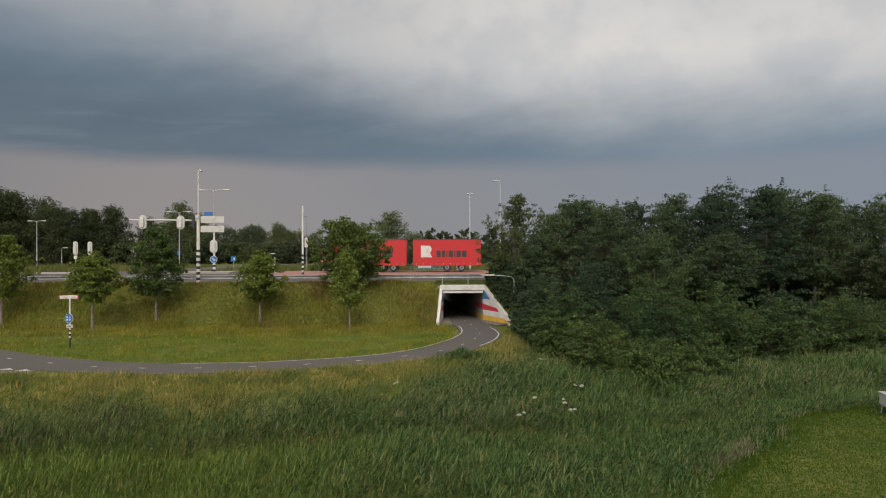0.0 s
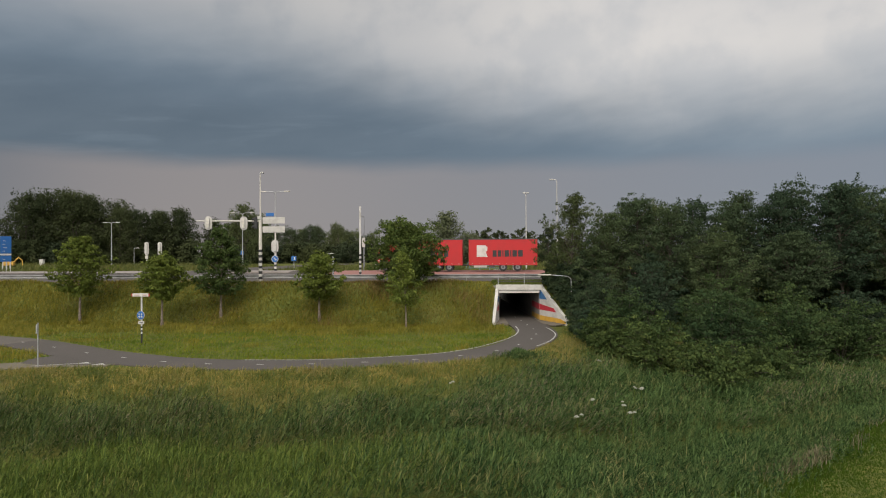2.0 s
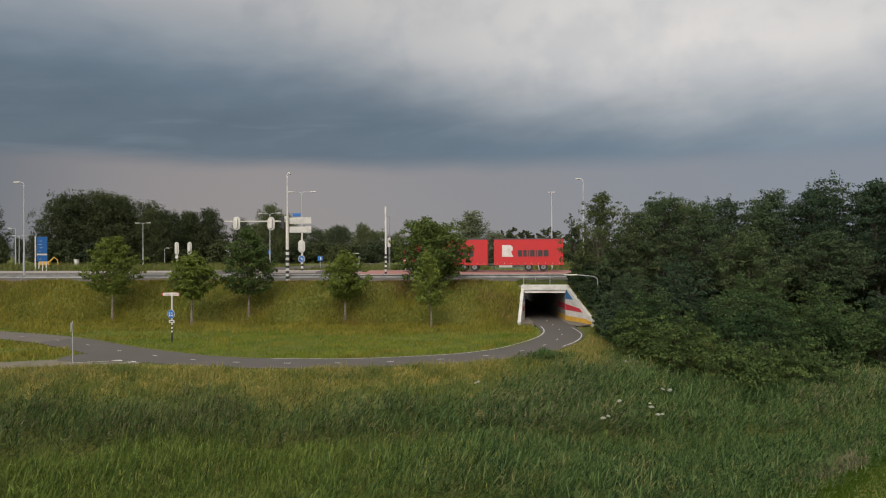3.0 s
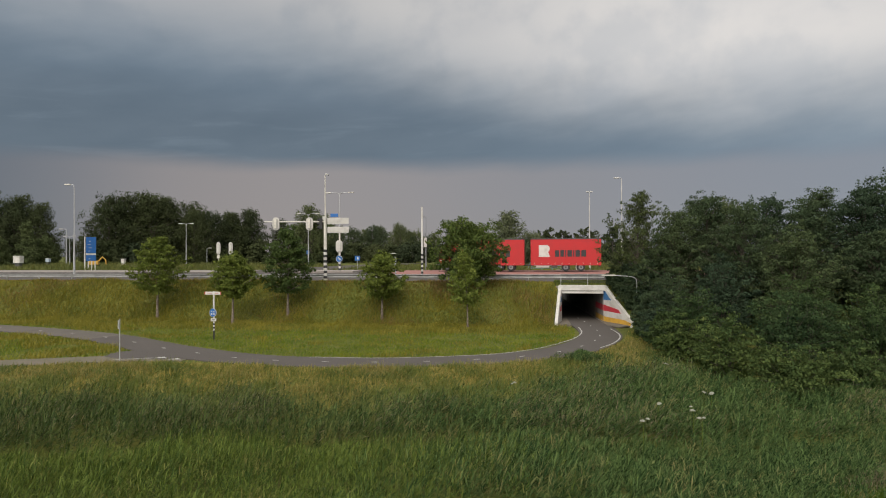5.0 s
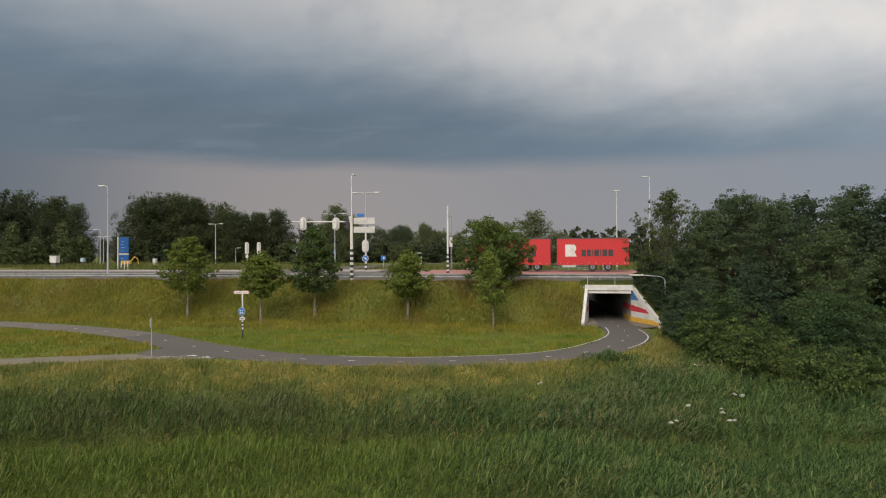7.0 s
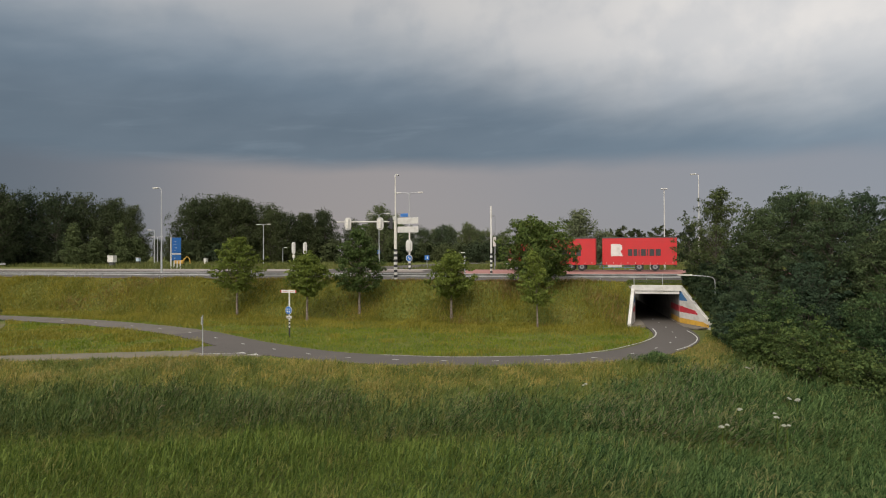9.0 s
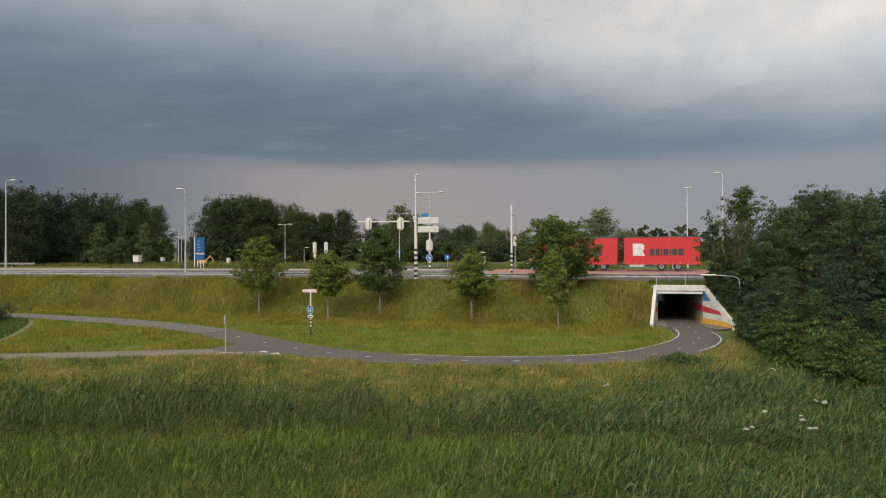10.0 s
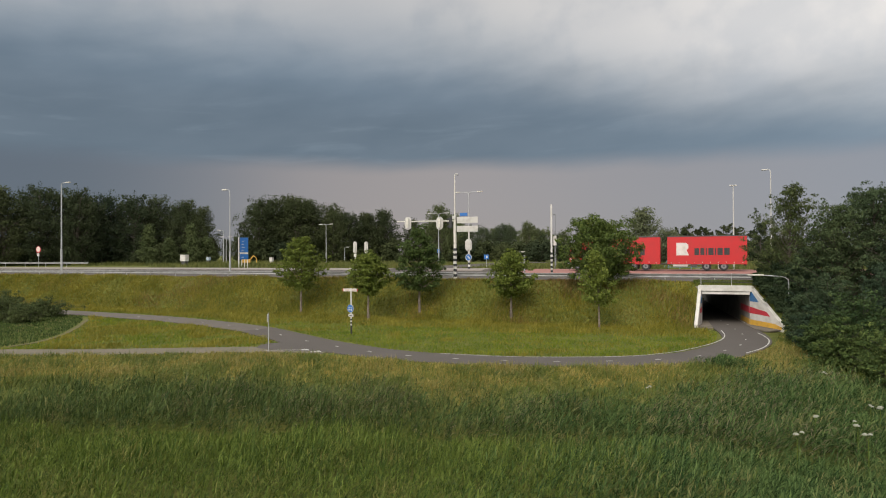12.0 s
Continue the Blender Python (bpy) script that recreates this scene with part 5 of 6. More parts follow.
# place, height, width, crown's foot, seed, share of the height where it is widest
YOUNG = [(-37.2, 53.3, 7.65, 5.4, 2.75, 11, 0.34), (-28.5, 51.4, 6.05, 4.2, 2.8, 12, 0.36), (-24.5, 54.0, 7.8, 4.9, 2.3, 13, 0.22), (-15.55, 53.75, 5.7, 4.4, 2.15, 14, 0.36)]
for x, y, h, w, lo, seed, peak in YOUNG:
    grown_tree("young_tree", x, y, float(ground_z(x, y)), h, w, lo, seed, lime, "young_leaf" if seed != 13 else "dusk_leaf", "bark", group="young trees", branches=64, leaf=0.17, per=44, clump=0.43, squash=0.5, peak=peak, top=0.58, ragged=0.18, rise=0.45, trunk_r=0.12)
grown_tree("young_tree", -7.57, 51.2, float(ground_z(-7.57, 51.2)), 6.2, 2.9, 2.1, 15, "slim young tree with light green leaves in the meadow", "lime_leaf", "bark", group="young trees", branches=40, leaf=0.14, per=44, clump=0.36, peak=0.4, ragged=0.28, rise=0.8, trunk_r=0.08)
grown_tree("bank_tree", -8.3, 56.6, 2.4, 6.6, 7.3, 1.6, 16, "broad dark green tree with reddish leaves on the bank", "oak_leaf", branches=110, leaf=0.17, per=60, clump=0.50, peak=0.42, top=0.30, ragged=0.12, rise=0.5, trunk_r=0.15)

# thicket beside the underpass: tall trees behind with dim trunks below, bushes in front
thick = "dense dark green tree in the thicket beside the underpass"
low = "dense dark green bush at the edge of the thicket"
THICKET = [(9.2, 53.0, 9.7, 6.2, 1.2, 31), (13.2, 50.5, 9.8, 6.6, 2.0, 33), (18.0, 51.5, 9.7, 6.6, 3.6, 34), (22.0, 51.0, 10.7, 6.4, 4.0, 35),
           (25.2, 49.0, 11.2, 6.2, 4.0, 36), (29.0, 49.5, 10.8, 6.6, 4.0, 37), (34.5, 49.0, 10.5, 7.4, 3.4, 38), (40.5, 50.0, 9.4, 7.0, 2.4, 39), (46.5, 51.0, 8.4, 7.2, 1.6, 40), (15.8, 47.0, 7.6, 5.4, 1.6, 41), (21.0, 47.5, 7.6, 5.2, 3.4, 42),
           (11.6, 54.5, 9.9, 5.8, 2.0, 43), (15.6, 54.0, 9.8, 5.8, 2.6, 44), (19.8, 54.0, 10.5, 5.8, 3.2, 45), (23.6, 52.5, 11.6, 5.8, 4.0, 46), (27.4, 52.5, 11.2, 6.0, 4.0, 47), (33.4, 51.2, 10.1, 6.2, 2.6, 49), (36.8, 54.0, 9.8, 6.8, 1.6, 50), (30.2, 55.4, 9.6, 6.6, 1.6, 151), (42.5, 54.5, 9.0, 7.0, 1.4, 152), (31.6, 52.0, 10.6, 6.6, 3.6, 48)]
for x, y, h, w, lo, seed in THICKET:
    grown_tree("thicket_tree", x, y, float(ground_z(x, y)) - 0.05, h, w, lo, seed, thick, "bush_leaf", group="thicket trees", branches=90 if x < 33 else 60, leaf=0.125, per=66, clump=0.56, peak=0.45, top=0.45, ragged=0.2, rise=0.8, trunk_r=0.15, squash=0.45)
grown_tree("thicket_tree", 6.5, 57.5, float(ground_z(6.5, 57.5)), 8.0, 7.2, 0.4, 32, "paler feathery green tree at the end of the thicket", "ash_leaf", group="thicket trees", branches=90, leaf=0.13, per=46, clump=0.42, peak=0.34, top=0.55, ragged=0.2, rise=0.9, trunk_r=0.12)
BUSHES = [(7.6, 47.5, 4.6, 4.4, 51), (8.2, 42.0, 4.0, 4.6, 52), (8.7, 36.0, 3.1, 4.0, 53), (11.0, 32.6, 2.5, 4.4, 54), (12.6, 38.0, 4.5, 5.4, 55), (13.6, 33.4, 2.5, 3.8, 56), (16.8, 38.4, 3.8, 5.0, 57), (21.0, 40.0, 3.6, 5.4, 58), (26.0, 41.6, 3.5, 5.6, 59), (31.5, 43.0, 3.5, 6.0, 60), (37.5, 44.5, 3.6, 6.2, 61), (10.6, 45.5, 5.6, 4.6, 62), (7.3, 54.6, 4.4, 3.2, 69), (6.9, 51.8, 3.2, 2.8, 70), (6.5, 56.4, 2.6, 2.6, 75), (6.8, 49.4, 3.0, 3.0, 76), (5.4, 58.2, 2.2, 2.6, 77), (6.7, 46.2, 2.4, 2.8, 78), (7.0, 43.2, 2.2, 2.8, 79), (5.7, 57.2, 2.0, 2.4, 80), (6.3, 56.0, 2.4, 2.4, 85), (6.7, 54.8, 2.2, 2.0, 86), (6.9, 39.4, 2.8, 2.8, 161), (6.6, 42.4, 2.6, 2.6, 162), (6.3, 45.4, 2.6, 2.4, 163), (6.2, 48.4, 2.8, 2.4, 164), (4.55, 57.8, 1.3, 1.3, 91), (5.0, 57.0, 1.3, 1.3, 92), (5.45, 56.2, 1.3, 1.3, 93), (5.85, 55.45, 1.2, 1.2, 94), (4.95, 57.95, 1.5, 1.8, 95), (5.9, 56.3, 1.6, 1.7, 96), (14.6, 43.0, 4.8, 5.4, 87), (19.0, 43.6, 4.2, 5.2, 88), (24.0, 45.0, 3.8, 5.4, 89), (29.5, 46.4, 3.8, 5.6, 90)]
for x, y, h, w, seed in BUSHES:
    grown_tree("thicket_bush", x, y, float(ground_z(x, y)) - 0.05, h, w, 0.25, seed, low, "shrub_leaf" if y < 45 else "bush_leaf", category="bush", group="thicket bushes", branches=int(24 + 9 * w), leaf=0.115 if x < 30 else 0.16, per=58 if x < 30 else 34, clump=0.20 + 0.05 * w, peak=0.42, top=0.5, ragged=0.16, trunk_r=0.045, stems=5, inner=0.5, squash=0.42)
for x, y, h, seed in ((11.6, 49.0, 6.0, 63), (16.2, 49.6, 5.4, 64), (8.0, 55.0, 6.0, 68)):
    grown_tree("thicket_bush", x, y, float(ground_z(x, y)) - 0.05, h, 5.2, 0.2, seed, "tall dark shrub deep inside the thicket", "bush_leaf", category="bush", group="thicket bushes", branches=70, leaf=0.17, per=50, clump=0.5, peak=0.4, top=0.5, trunk_r=0.06, stems=5)
# shade-loving scrub under the tall trees, back to the bank
for x, y, h, seed in ((17.5, 56.0, 5.6, 171), (22.0, 56.5, 5.6, 172), (26.5, 56.0, 5.6, 173), (31.0, 56.0, 5.6, 174), (36.0, 56.0, 4.8, 175), (41.0, 56.0, 4.8, 176)):
    grown_tree("thicket_bush", x, y, float(ground_z(x, min(y, 53.2))) - 0.05, h, 5.6, 0.2, seed, "dim shrub in the shade under the tall trees", "bush_leaf", category="bush", group="thicket bushes", branches=46, leaf=0.24, per=26, clump=0.55, peak=0.4, top=0.5, trunk_r=0.06, stems=5)
for x, y, h, w, seed in ((-57.6, 39.0, 1.7, 3.8, 71), (-61.0, 39.5, 2.2, 5.0, 72), (-60.5, 43.2, 1.9, 4.2, 73), (-66.0, 43.0, 2.6, 6.0, 74)):
    grown_tree("path_bush", x, y, -0.1, h, w, 0.1, seed, "low loose green bush beside the fork of the paths", "ash_leaf", category="bush", group="bushes at the fork", branches=56, leaf=0.12, per=44, clump=0.34, peak=0.42, top=0.5, ragged=0.25, trunk_r=0.04, stems=5)

# woods across the road: a few kinds, set out again and again
far_label = "tall dark green tree in the wood across the road"
def wood_kind(w, lo, s, sh, mat, label):
    return grown_tree("wood_tree", 0, 0, 0, 14.6, w, lo, s, label, mat, group="wood trees", branches=84, leaf=0.31, per=40, clump=1.2, leaders=0.0, peak=0.5 if sh else 0.45, top=0.30 if sh else 0.40, ragged=0.08, rise=0.6, trunk_r=0.28, squash=0.75, inner=0.5)


KINDS = [wood_kind(w, lo, s, sh, "far_leaf", far_label) for w, lo, s, sh in ((11.5, 0.5, 81, 0), (12.5, 0.5, 82, 1), (10.5, 0.4, 83, 0), (9.5, 0.4, 84, 1))]
# distance haze is put into the paler leaf colour of these trees
HAZED = [wood_kind(w, lo, s, sh, "hazed_leaf", "green tree in the wood across the road, coloured paler for haze") for w, lo, s, sh in ((11.5, 0.5, 86, 0), (10.5, 0.5, 87, 0))]
rng = np.random.default_rng(9)
# degrees left of +y, distance, height seen over the far ground
SKYLINE = [(64.5, 178, 19.0), (62, 178, 19.0), (59.5, 178, 19.0), (57, 175, 18.6), (54.8, 178, 19.0), (52.5, 174, 18.4), (50.2, 178, 18.0), (48, 174, 17.2), (46.2, 178, 17.2), (44.6, 172, 16.2), (43.2, 170, 14.0),
           (40.3, 262, 9.5), (41.2, 268, 8.5), (42.2, 262, 9.5), (38.7, 166, 16.2), (36.8, 167, 17.3), (35.2, 165, 16.9), (33.8, 167, 16.4), (32.0, 168, 14.2), (30.4, 172, 13.8), (28.6, 175, 13.2), (27.0, 178, 14.6), (25.2, 180, 12.4), (23.4, 185, 12.0), (22.3, 170, 15.0),
           (20.6, 190, 11.5), (18.7, 190, 11.0), (17.2, 190, 10.8), (15.8, 190, 11.0), (14.3, 180, 10.4), (12.9, 190, 9.4), (11.3, 190, 8.5), (9.5, 190, 9.0), (7.8, 185, 9.0), (3.4, 190, 7.0), (-6.5, 160, 8.5), (-9, 160, 8.5)]
for a, d, h in SKYLINE:
    for back in range(2 if a > 28 or 12 < a < 24 else 1):
        kind = KINDS[int(rng.integers(4))] if a > 24 else HAZED[int(rng.integers(2))]
        aa, dd = radians(a + rng.normal() * 0.2 + back * (0.9 if a > 41 else -0.9)), d + back * 9 + rng.normal() * 2
        s = (h + 0.1 + rng.normal() * 0.35 - back * (0.6 if a > 28 else 1.3)) / 15.0
        m = pose(-dd * math.sin(aa), dd * math.cos(aa), 3.78, 0, 0, rng.random() * 360)
        o = copy_thing(kind, m)
        o.scale = (s * rng.uniform(0.85, 1.0), s * rng.uniform(0.85, 1.0), s)
for kind, (a, d) in zip(KINDS + HAZED, ((67, 180), (69, 178), (71, 180), (73, 180), (-11.5, 165), (-13.5, 165))):
    kind.matrix_world = pose(-d * math.sin(radians(a)), d * math.cos(radians(a)), 3.78)
grown_tree("willow", -10.4, 125.6, 3.8, 10.4, 10.0, 0.5, 91, "pale grey-green willow beyond the road", "willow_leaf", branches=90, leaf=0.30, per=34, clump=0.95, peak=0.34, top=0.62, leaders=0.0, rise=0.9, trunk_r=0.3, squash=0.9)
grown_tree("willow", -5.6, 129.0, 3.8, 6.2, 9.0, 0.3, 92, "low pale willow beyond the road", "willow_leaf", branches=70, leaf=0.30, per=30, clump=0.85, peak=0.4, top=0.6, leaders=0.0, rise=0.7, trunk_r=0.2, squash=0.9)
for a, h, s in ((2.0, 7.8, 301), (1.0, 8.7, 302), (-0.2, 7.9, 303), (-1.7, 8.6, 304), (-2.8, 7.6, 305), (-4.4, 8.6, 306)):
    tree("verge_tree", -150 * math.sin(radians(a)), 150 * math.cos(radians(a)), 3.8, h, 4.6, 0.6, 2400, 0.34, "far_leaf", "dark_bark", s, "slender dark tree on the far verge", group="verge trees", lobes=24, trunk_r=0.1, shape=0, shoots=0.6, spray=0.7)
# lower shrubs along the foot of the woods
SHRUB = tree("wood_shrub", -60, 138, 3.8, 4.0, 7.0, 0.1, 1500, 0.38, "far_leaf", "dark_bark", 95, "low dark shrub at the foot of the wood", "bush", "wood shrubs", lobes=16, trunk_r=0.05, shape=1, stems=5, shoots=0.0, puff=1.2, spray=0.0)
for a in np.arange(-8, 62, 1.55):
    if 38.6 < a < 43.5 or 4 < a < 7 or a > 49:
        continue
    d = (168 if a > 30 else 172) + rng.normal() * 4
    o = copy_thing(SHRUB, pose(-d * math.sin(radians(a)), d * math.cos(radians(a)), 3.8, 0, 0, rng.random() * 360))
    s = rng.uniform(0.7, 1.3) * (1.25 if a < 30 else 1.0)
    o.scale = (s, s, s * rng.uniform(0.8, 1.2))
for a, d, h in ((47.2, 158, 8.9), (43.9, 158, 9.4), (45.6, 160, 5.8), (42.7, 160, 6.2)):
    grown_tree("wood_sapling", -d * math.sin(radians(a)), d * math.cos(radians(a)), 3.8, h, 3.9, 0.4, int(a * 10), "slim paler green tree in front of the wood", "sapling_leaf", branches=50, leaf=0.32, per=22, clump=0.75, peak=0.3, top=0.8, leaders=0.0, trunk_r=0.1)


# ---- grasses and reeds ----
def blades(name, rng, x, y, h, width, lean, mat, label, category, wind=(0.30, 0.10), droop=0.35, floor=None, knee=0.58):
    """Bent, tapering blades standing at x, y."""
    n = len(x)
    a = rng.random(n) * math.tau
    side = np.stack([np.cos(a), np.sin(a), np.zeros(n)], 1) * (width * (0.6 + 0.8 * rng.random(n)))[:, None] / 2
    b = rng.random(n) * math.tau
    tilt = lean * rng.random(n) ** 0.7
    go = np.stack([np.cos(b) * 0.8 + wind[0], np.sin(b) * 0.8 + wind[1], np.zeros(n)], 1) * tilt[:, None]
    base = np.stack([x, y, (ground_z(x, y) if floor is None else np.full(n, floor)) - 0.03], 1)
    up = np.array([0, 0, 1.0])
    mid = base + (go * (0.90 - knee) + up * knee) * h[:, None]
    tip = base + (go * 1.0 + up * (1 - droop * np.minimum(tilt, 1.2) ** 2)[:, None]) * h[:, None]
    return strips(name, base, mid, tip, side, side * 0.85, mat, label, category)


def strips(name, base, mid, tip, s0, s1, mat, label, category):
    """One two-jointed leaf for each row of base, mid and tip."""
    n = len(base)
    v = np.stack([base - s0, base + s0, mid - s1, mid + s1, tip], 1).reshape(-1, 3)
    loops = ((np.arange(n) * 5)[:, None] + np.array([0, 1, 3, 2, 2, 3, 4])).ravel()
    starts = ((np.arange(n) * 7)[:, None] + np.array([0, 4])).ravel()
    me = mesh_np(name, v, starts, np.tile([4, 3], n), loops, mat)
    return tagged(new(name, me), label, category, kind="stuff")


def reed_bed(name, rng, x, y, tall, mat, label, leaves=7, length=0.46, width=0.030, wind=15.0, loose=0.9, steep=0.5):
    """Reeds: upright stems, each with long leaves that the wind combs to one side."""
    n = len(x)
    i = np.repeat(np.arange(n), leaves)
    m = len(i)
    u = np.tile((np.arange(leaves) + 0.5) / leaves, n) + rng.normal(size=m) * 0.05
    own = rng.normal(size=n) * 0.28
    a = np.radians(wind) + own[i] + loose * rng.normal(size=m)
    way = np.stack([np.cos(a), np.sin(a), np.zeros(m)], 1)
    ell = length * (0.6 + 0.7 * rng.random(m)) * np.clip(tall[i], 0.35, 1.0)
    at = tall[i] * (0.22 + 0.66 * u)
    sway = np.array([math.cos(radians(wind)), math.sin(radians(wind)), 0]) * 0.14
    base = np.stack([x[i], y[i], ground_z(x, y)[i] - 0.03 + at], 1) + sway * (at ** 2 / np.maximum(tall[i], 0.2))[:, None]
    up = np.array([0, 0, 1.0])
    climb = steep * (0.55 + 0.9 * rng.random(m)) * (0.6 + 0.7 * u)
    mid = base + (way * (0.44 - 0.18 * np.minimum(climb, 1))[:, None] + up * (climb * 0.9)[:, None]) * ell[:, None]
    sag = climb * 1.45 + 0.08 - 0.60 * rng.random(m) ** 2.0
    tip = base + (way * (0.90 - 0.36 * np.minimum(climb, 1))[:, None] + up * sag[:, None]) * ell[:, None]
    roll = rng.normal(size=m) * 0.8
    side = np.stack([-np.sin(a), np.cos(a), np.zeros(m)], 1) * np.cos(roll)[:, None] + up * np.sin(roll)[:, None]
    side = side * (width * (0.6 + 0.7 * rng.random(m)) / 2)[:, None]
    return strips(name, base, mid, tip, side * 0.55, side, mat, label, "reeds")


def fbm(x, y, s, seed, octaves=3):
    """Smooth uneven patches, 0 to 1; s: patches per metre."""
    out, amp, total = np.zeros(len(x)), 1.0, 0.0
    for o in range(octaves):
        table = np.random.default_rng(seed * 17 + o).random((256, 256))
        u, v = np.asarray(x) * s * 2 ** o + 97.3, np.asarray(y) * s * 2 ** o + 41.7
        iu, iv = np.floor(u).astype(int), np.floor(v).astype(int)
        fu, fv = ease(u - iu), ease(v - iv)
        a, b = table[iu % 256, iv % 256], table[(iu + 1) % 256, iv % 256]
        c, d = table[iu % 256, (iv + 1) % 256], table[(iu + 1) % 256, (iv + 1) % 256]
        out += amp * ((a * (1 - fu) + b * fu) * (1 - fv) + (c * (1 - fu) + d * fu) * fv)
        total += amp
        amp *= 0.5
    return np.clip((out / total - 0.5) * 1.5 + 0.5, 0, 1)


def lay(rng, n, r0, r1, a0, a1):
    """Places strewn evenly over a sector of the field."""
    r, a = np.sqrt(r0 ** 2 + (r1 ** 2 - r0 ** 2) * rng.random(n)), np.radians(a0 + (a1 - a0) * rng.random(n))
    return -r * np.sin(a), r * np.cos(a)


def edge_y(x):
    return np.interp(x, EDGE[:, 0], EDGE[:, 1])


def ditch_y(x):
    return np.interp(x, DITCH[:, 0], DITCH[:, 1])


def lawn_y(x):
    return np.interp(x, LAWN[:, 0], LAWN[:, 1], left=-50)


rng = np.random.default_rng(21)
# reeds on the near side of the ditch
x, y = lay(rng, 70000, 13.0, 40, -50, 66)
keep = (np.hypot(x, y) > 13.0 + 3.5 * fbm(x, y, 0.3, 2)) & (y < ditch_y(x) + 0.3) & (y > lawn_y(x) - 0.9 + 1.6 * fbm(x, y, 0.5, 3) - np.abs(0.9 * rng.normal(size=len(x))))
x, y = x[keep], y[keep]
h = (0.45 + 0.85 * fbm(x, y, 0.28, 1)) * (0.75 + 0.5 * fbm(x, y, 1.1, 6)) * (0.75 + 0.45 * rng.random(len(x))) * (0.45 + 0.55 * ease((y - lawn_y(x) + 0.5) / 2.4))
west = x + 2.2 * rng.normal(size=len(x)) < -3.0
reed_bed("reeds_near", rng, x[west], y[west], h[west], "reed_near", "bright green reeds and long grass", 11, 0.25, 0.019, loose=1.25, steep=0.56)
reed_bed("reeds_near", rng, x[~west], y[~west], h[~west], "reed_cool", "grey-green reeds near the lawn", 10, 0.31, 0.024, loose=1.15, steep=0.45)
# taller reeds on the far side
x, y = lay(rng, 105000, 17, 54, -47, 64)
w = (y - ditch_y(x)) / np.maximum(edge_y(x) - ditch_y(x), 0.1)
reach = np.interp(x, [-16, -6, -2, 2, 5, 7, 9], [0.30, 0.40, 0.38, 0.44, 0.44, 0.40, 0.56]) + 0.45 * (fbm(x, y, 0.22, 4) - 0.5) + 0.08 * rng.normal(size=len(x))
keep = (w > 0.02) & (w < reach) & ~((x > 6.5) & (y > 35 + (x - 16) * 0.5) & (x > 16)) & ~((x > 6.5) & (x <= 16) & (y > 33.5))
x, y, w = x[keep], y[keep], w[keep]
h = (1.55 - 0.85 * np.clip(w / 0.60, 0, 1.2)) * (0.70 + 0.45 * rng.random(len(x))) * (0.62 + 0.55 * fbm(x, y, 0.3, 7)) * (0.74 + 0.44 * fbm(x, y, 1.0, 5)) * np.where(x > 12, 1.02, 1.0)
h = np.maximum(h, 0.35)
west = x + 2.5 * rng.normal(size=len(x)) < -6.0
reed_bed("reeds_far", rng, x[west], y[west], h[west], "reed", "dense dark green reeds along the ditch", 9, 0.33, 0.026, loose=1.2, steep=0.56)
reed_bed("reeds_far", rng, x[~west], y[~west], h[~west], "reed_cool", "dense grey-green reeds combed by the wind", 9, 0.35, 0.029, loose=1.15, steep=0.42)
plume = (fbm(x, y, 0.35, 31) + 0.2 * rng.normal(size=len(x)) > np.interp(x, [-6, -1, 6, 9], [0.68, 0.56, 0.56, 0.68])) & (x > -22)
reed_bed("reed_plumes", rng, x[plume], y[plume], h[plume] * 1.02, "plume", "brownish withered reed leaves and plumes", 3, 0.34, 0.024, loose=0.7, steep=0.4)
# young reeds that have spread to the edge of the path
x, y = 1.1 + 0.8 * rng.normal(size=620), 36.7 + 0.6 * rng.normal(size=620)
keep = (y < edge_y(x) - 0.7) & (fbm(x, y, 0.9, 34) > 0.3)
x, y = x[keep], y[keep]
reed_bed("young_reeds", rng, x, y, 0.30 + 0.40 * fbm(x, y, 0.9, 33), "reed_cool", "young green reeds at the edge of the path", 7, 0.32, 0.028, loose=1.15, steep=0.5)
# dry grass between reeds and path, with browner tufts further down
x, y = lay(rng, 240000, 18, 56, -12, 64)
w = (y - ditch_y(x)) / np.maximum(edge_y(x) - ditch_y(x), 0.1)
keep = (w > 0.22 + 0.40 * fbm(x, y, 0.3, 12) + 0.06 * rng.normal(size=len(x))) & (y < edge_y(x) + 0.25 * fbm(x, y, 0.9, 13)) & (x < 8)
x, y, w = x[keep], y[keep], w[keep]
h = (0.26 + 0.36 * fbm(x, y, 0.5, 14)) * (0.6 + 0.6 * rng.random(len(x))) * (0.55 + 0.45 * ease((edge_y(x) + 0.1 - y) / 1.2))
dead = fbm(x, y, 0.45, 15) + 0.15 * rng.normal(size=len(x)) > 0.70
fresh = ~dead & (fbm(x, y, 0.7, 32) + 0.12 * rng.normal(size=len(x)) + np.interp(x, [-24, -14, -3, 1], [0.14, 0.02, 0.06, 0.20]) - 0.8 * (w - 0.6) > 0.56)
dry_ = ~dead & ~fresh
blades("verge_grass", rng, x[dry_], y[dry_], h[dry_], 0.026, 1.7, "hay", "straw-coloured dry grass along the path", "grass", droop=0.5, knee=0.42)
blades("verge_tufts", rng, x[fresh], y[fresh], h[fresh] * 1.3, 0.028, 1.7, "tuft", "green grass tufts and young reeds among the dry grass", "grass", droop=0.5, knee=0.45)
blades("dead_grass", rng, x[dead], y[dead], h[dead] * 1.2, 0.026, 1.7, "straw", "brown withered grass among the reeds", "grass", droop=0.5, knee=0.42)
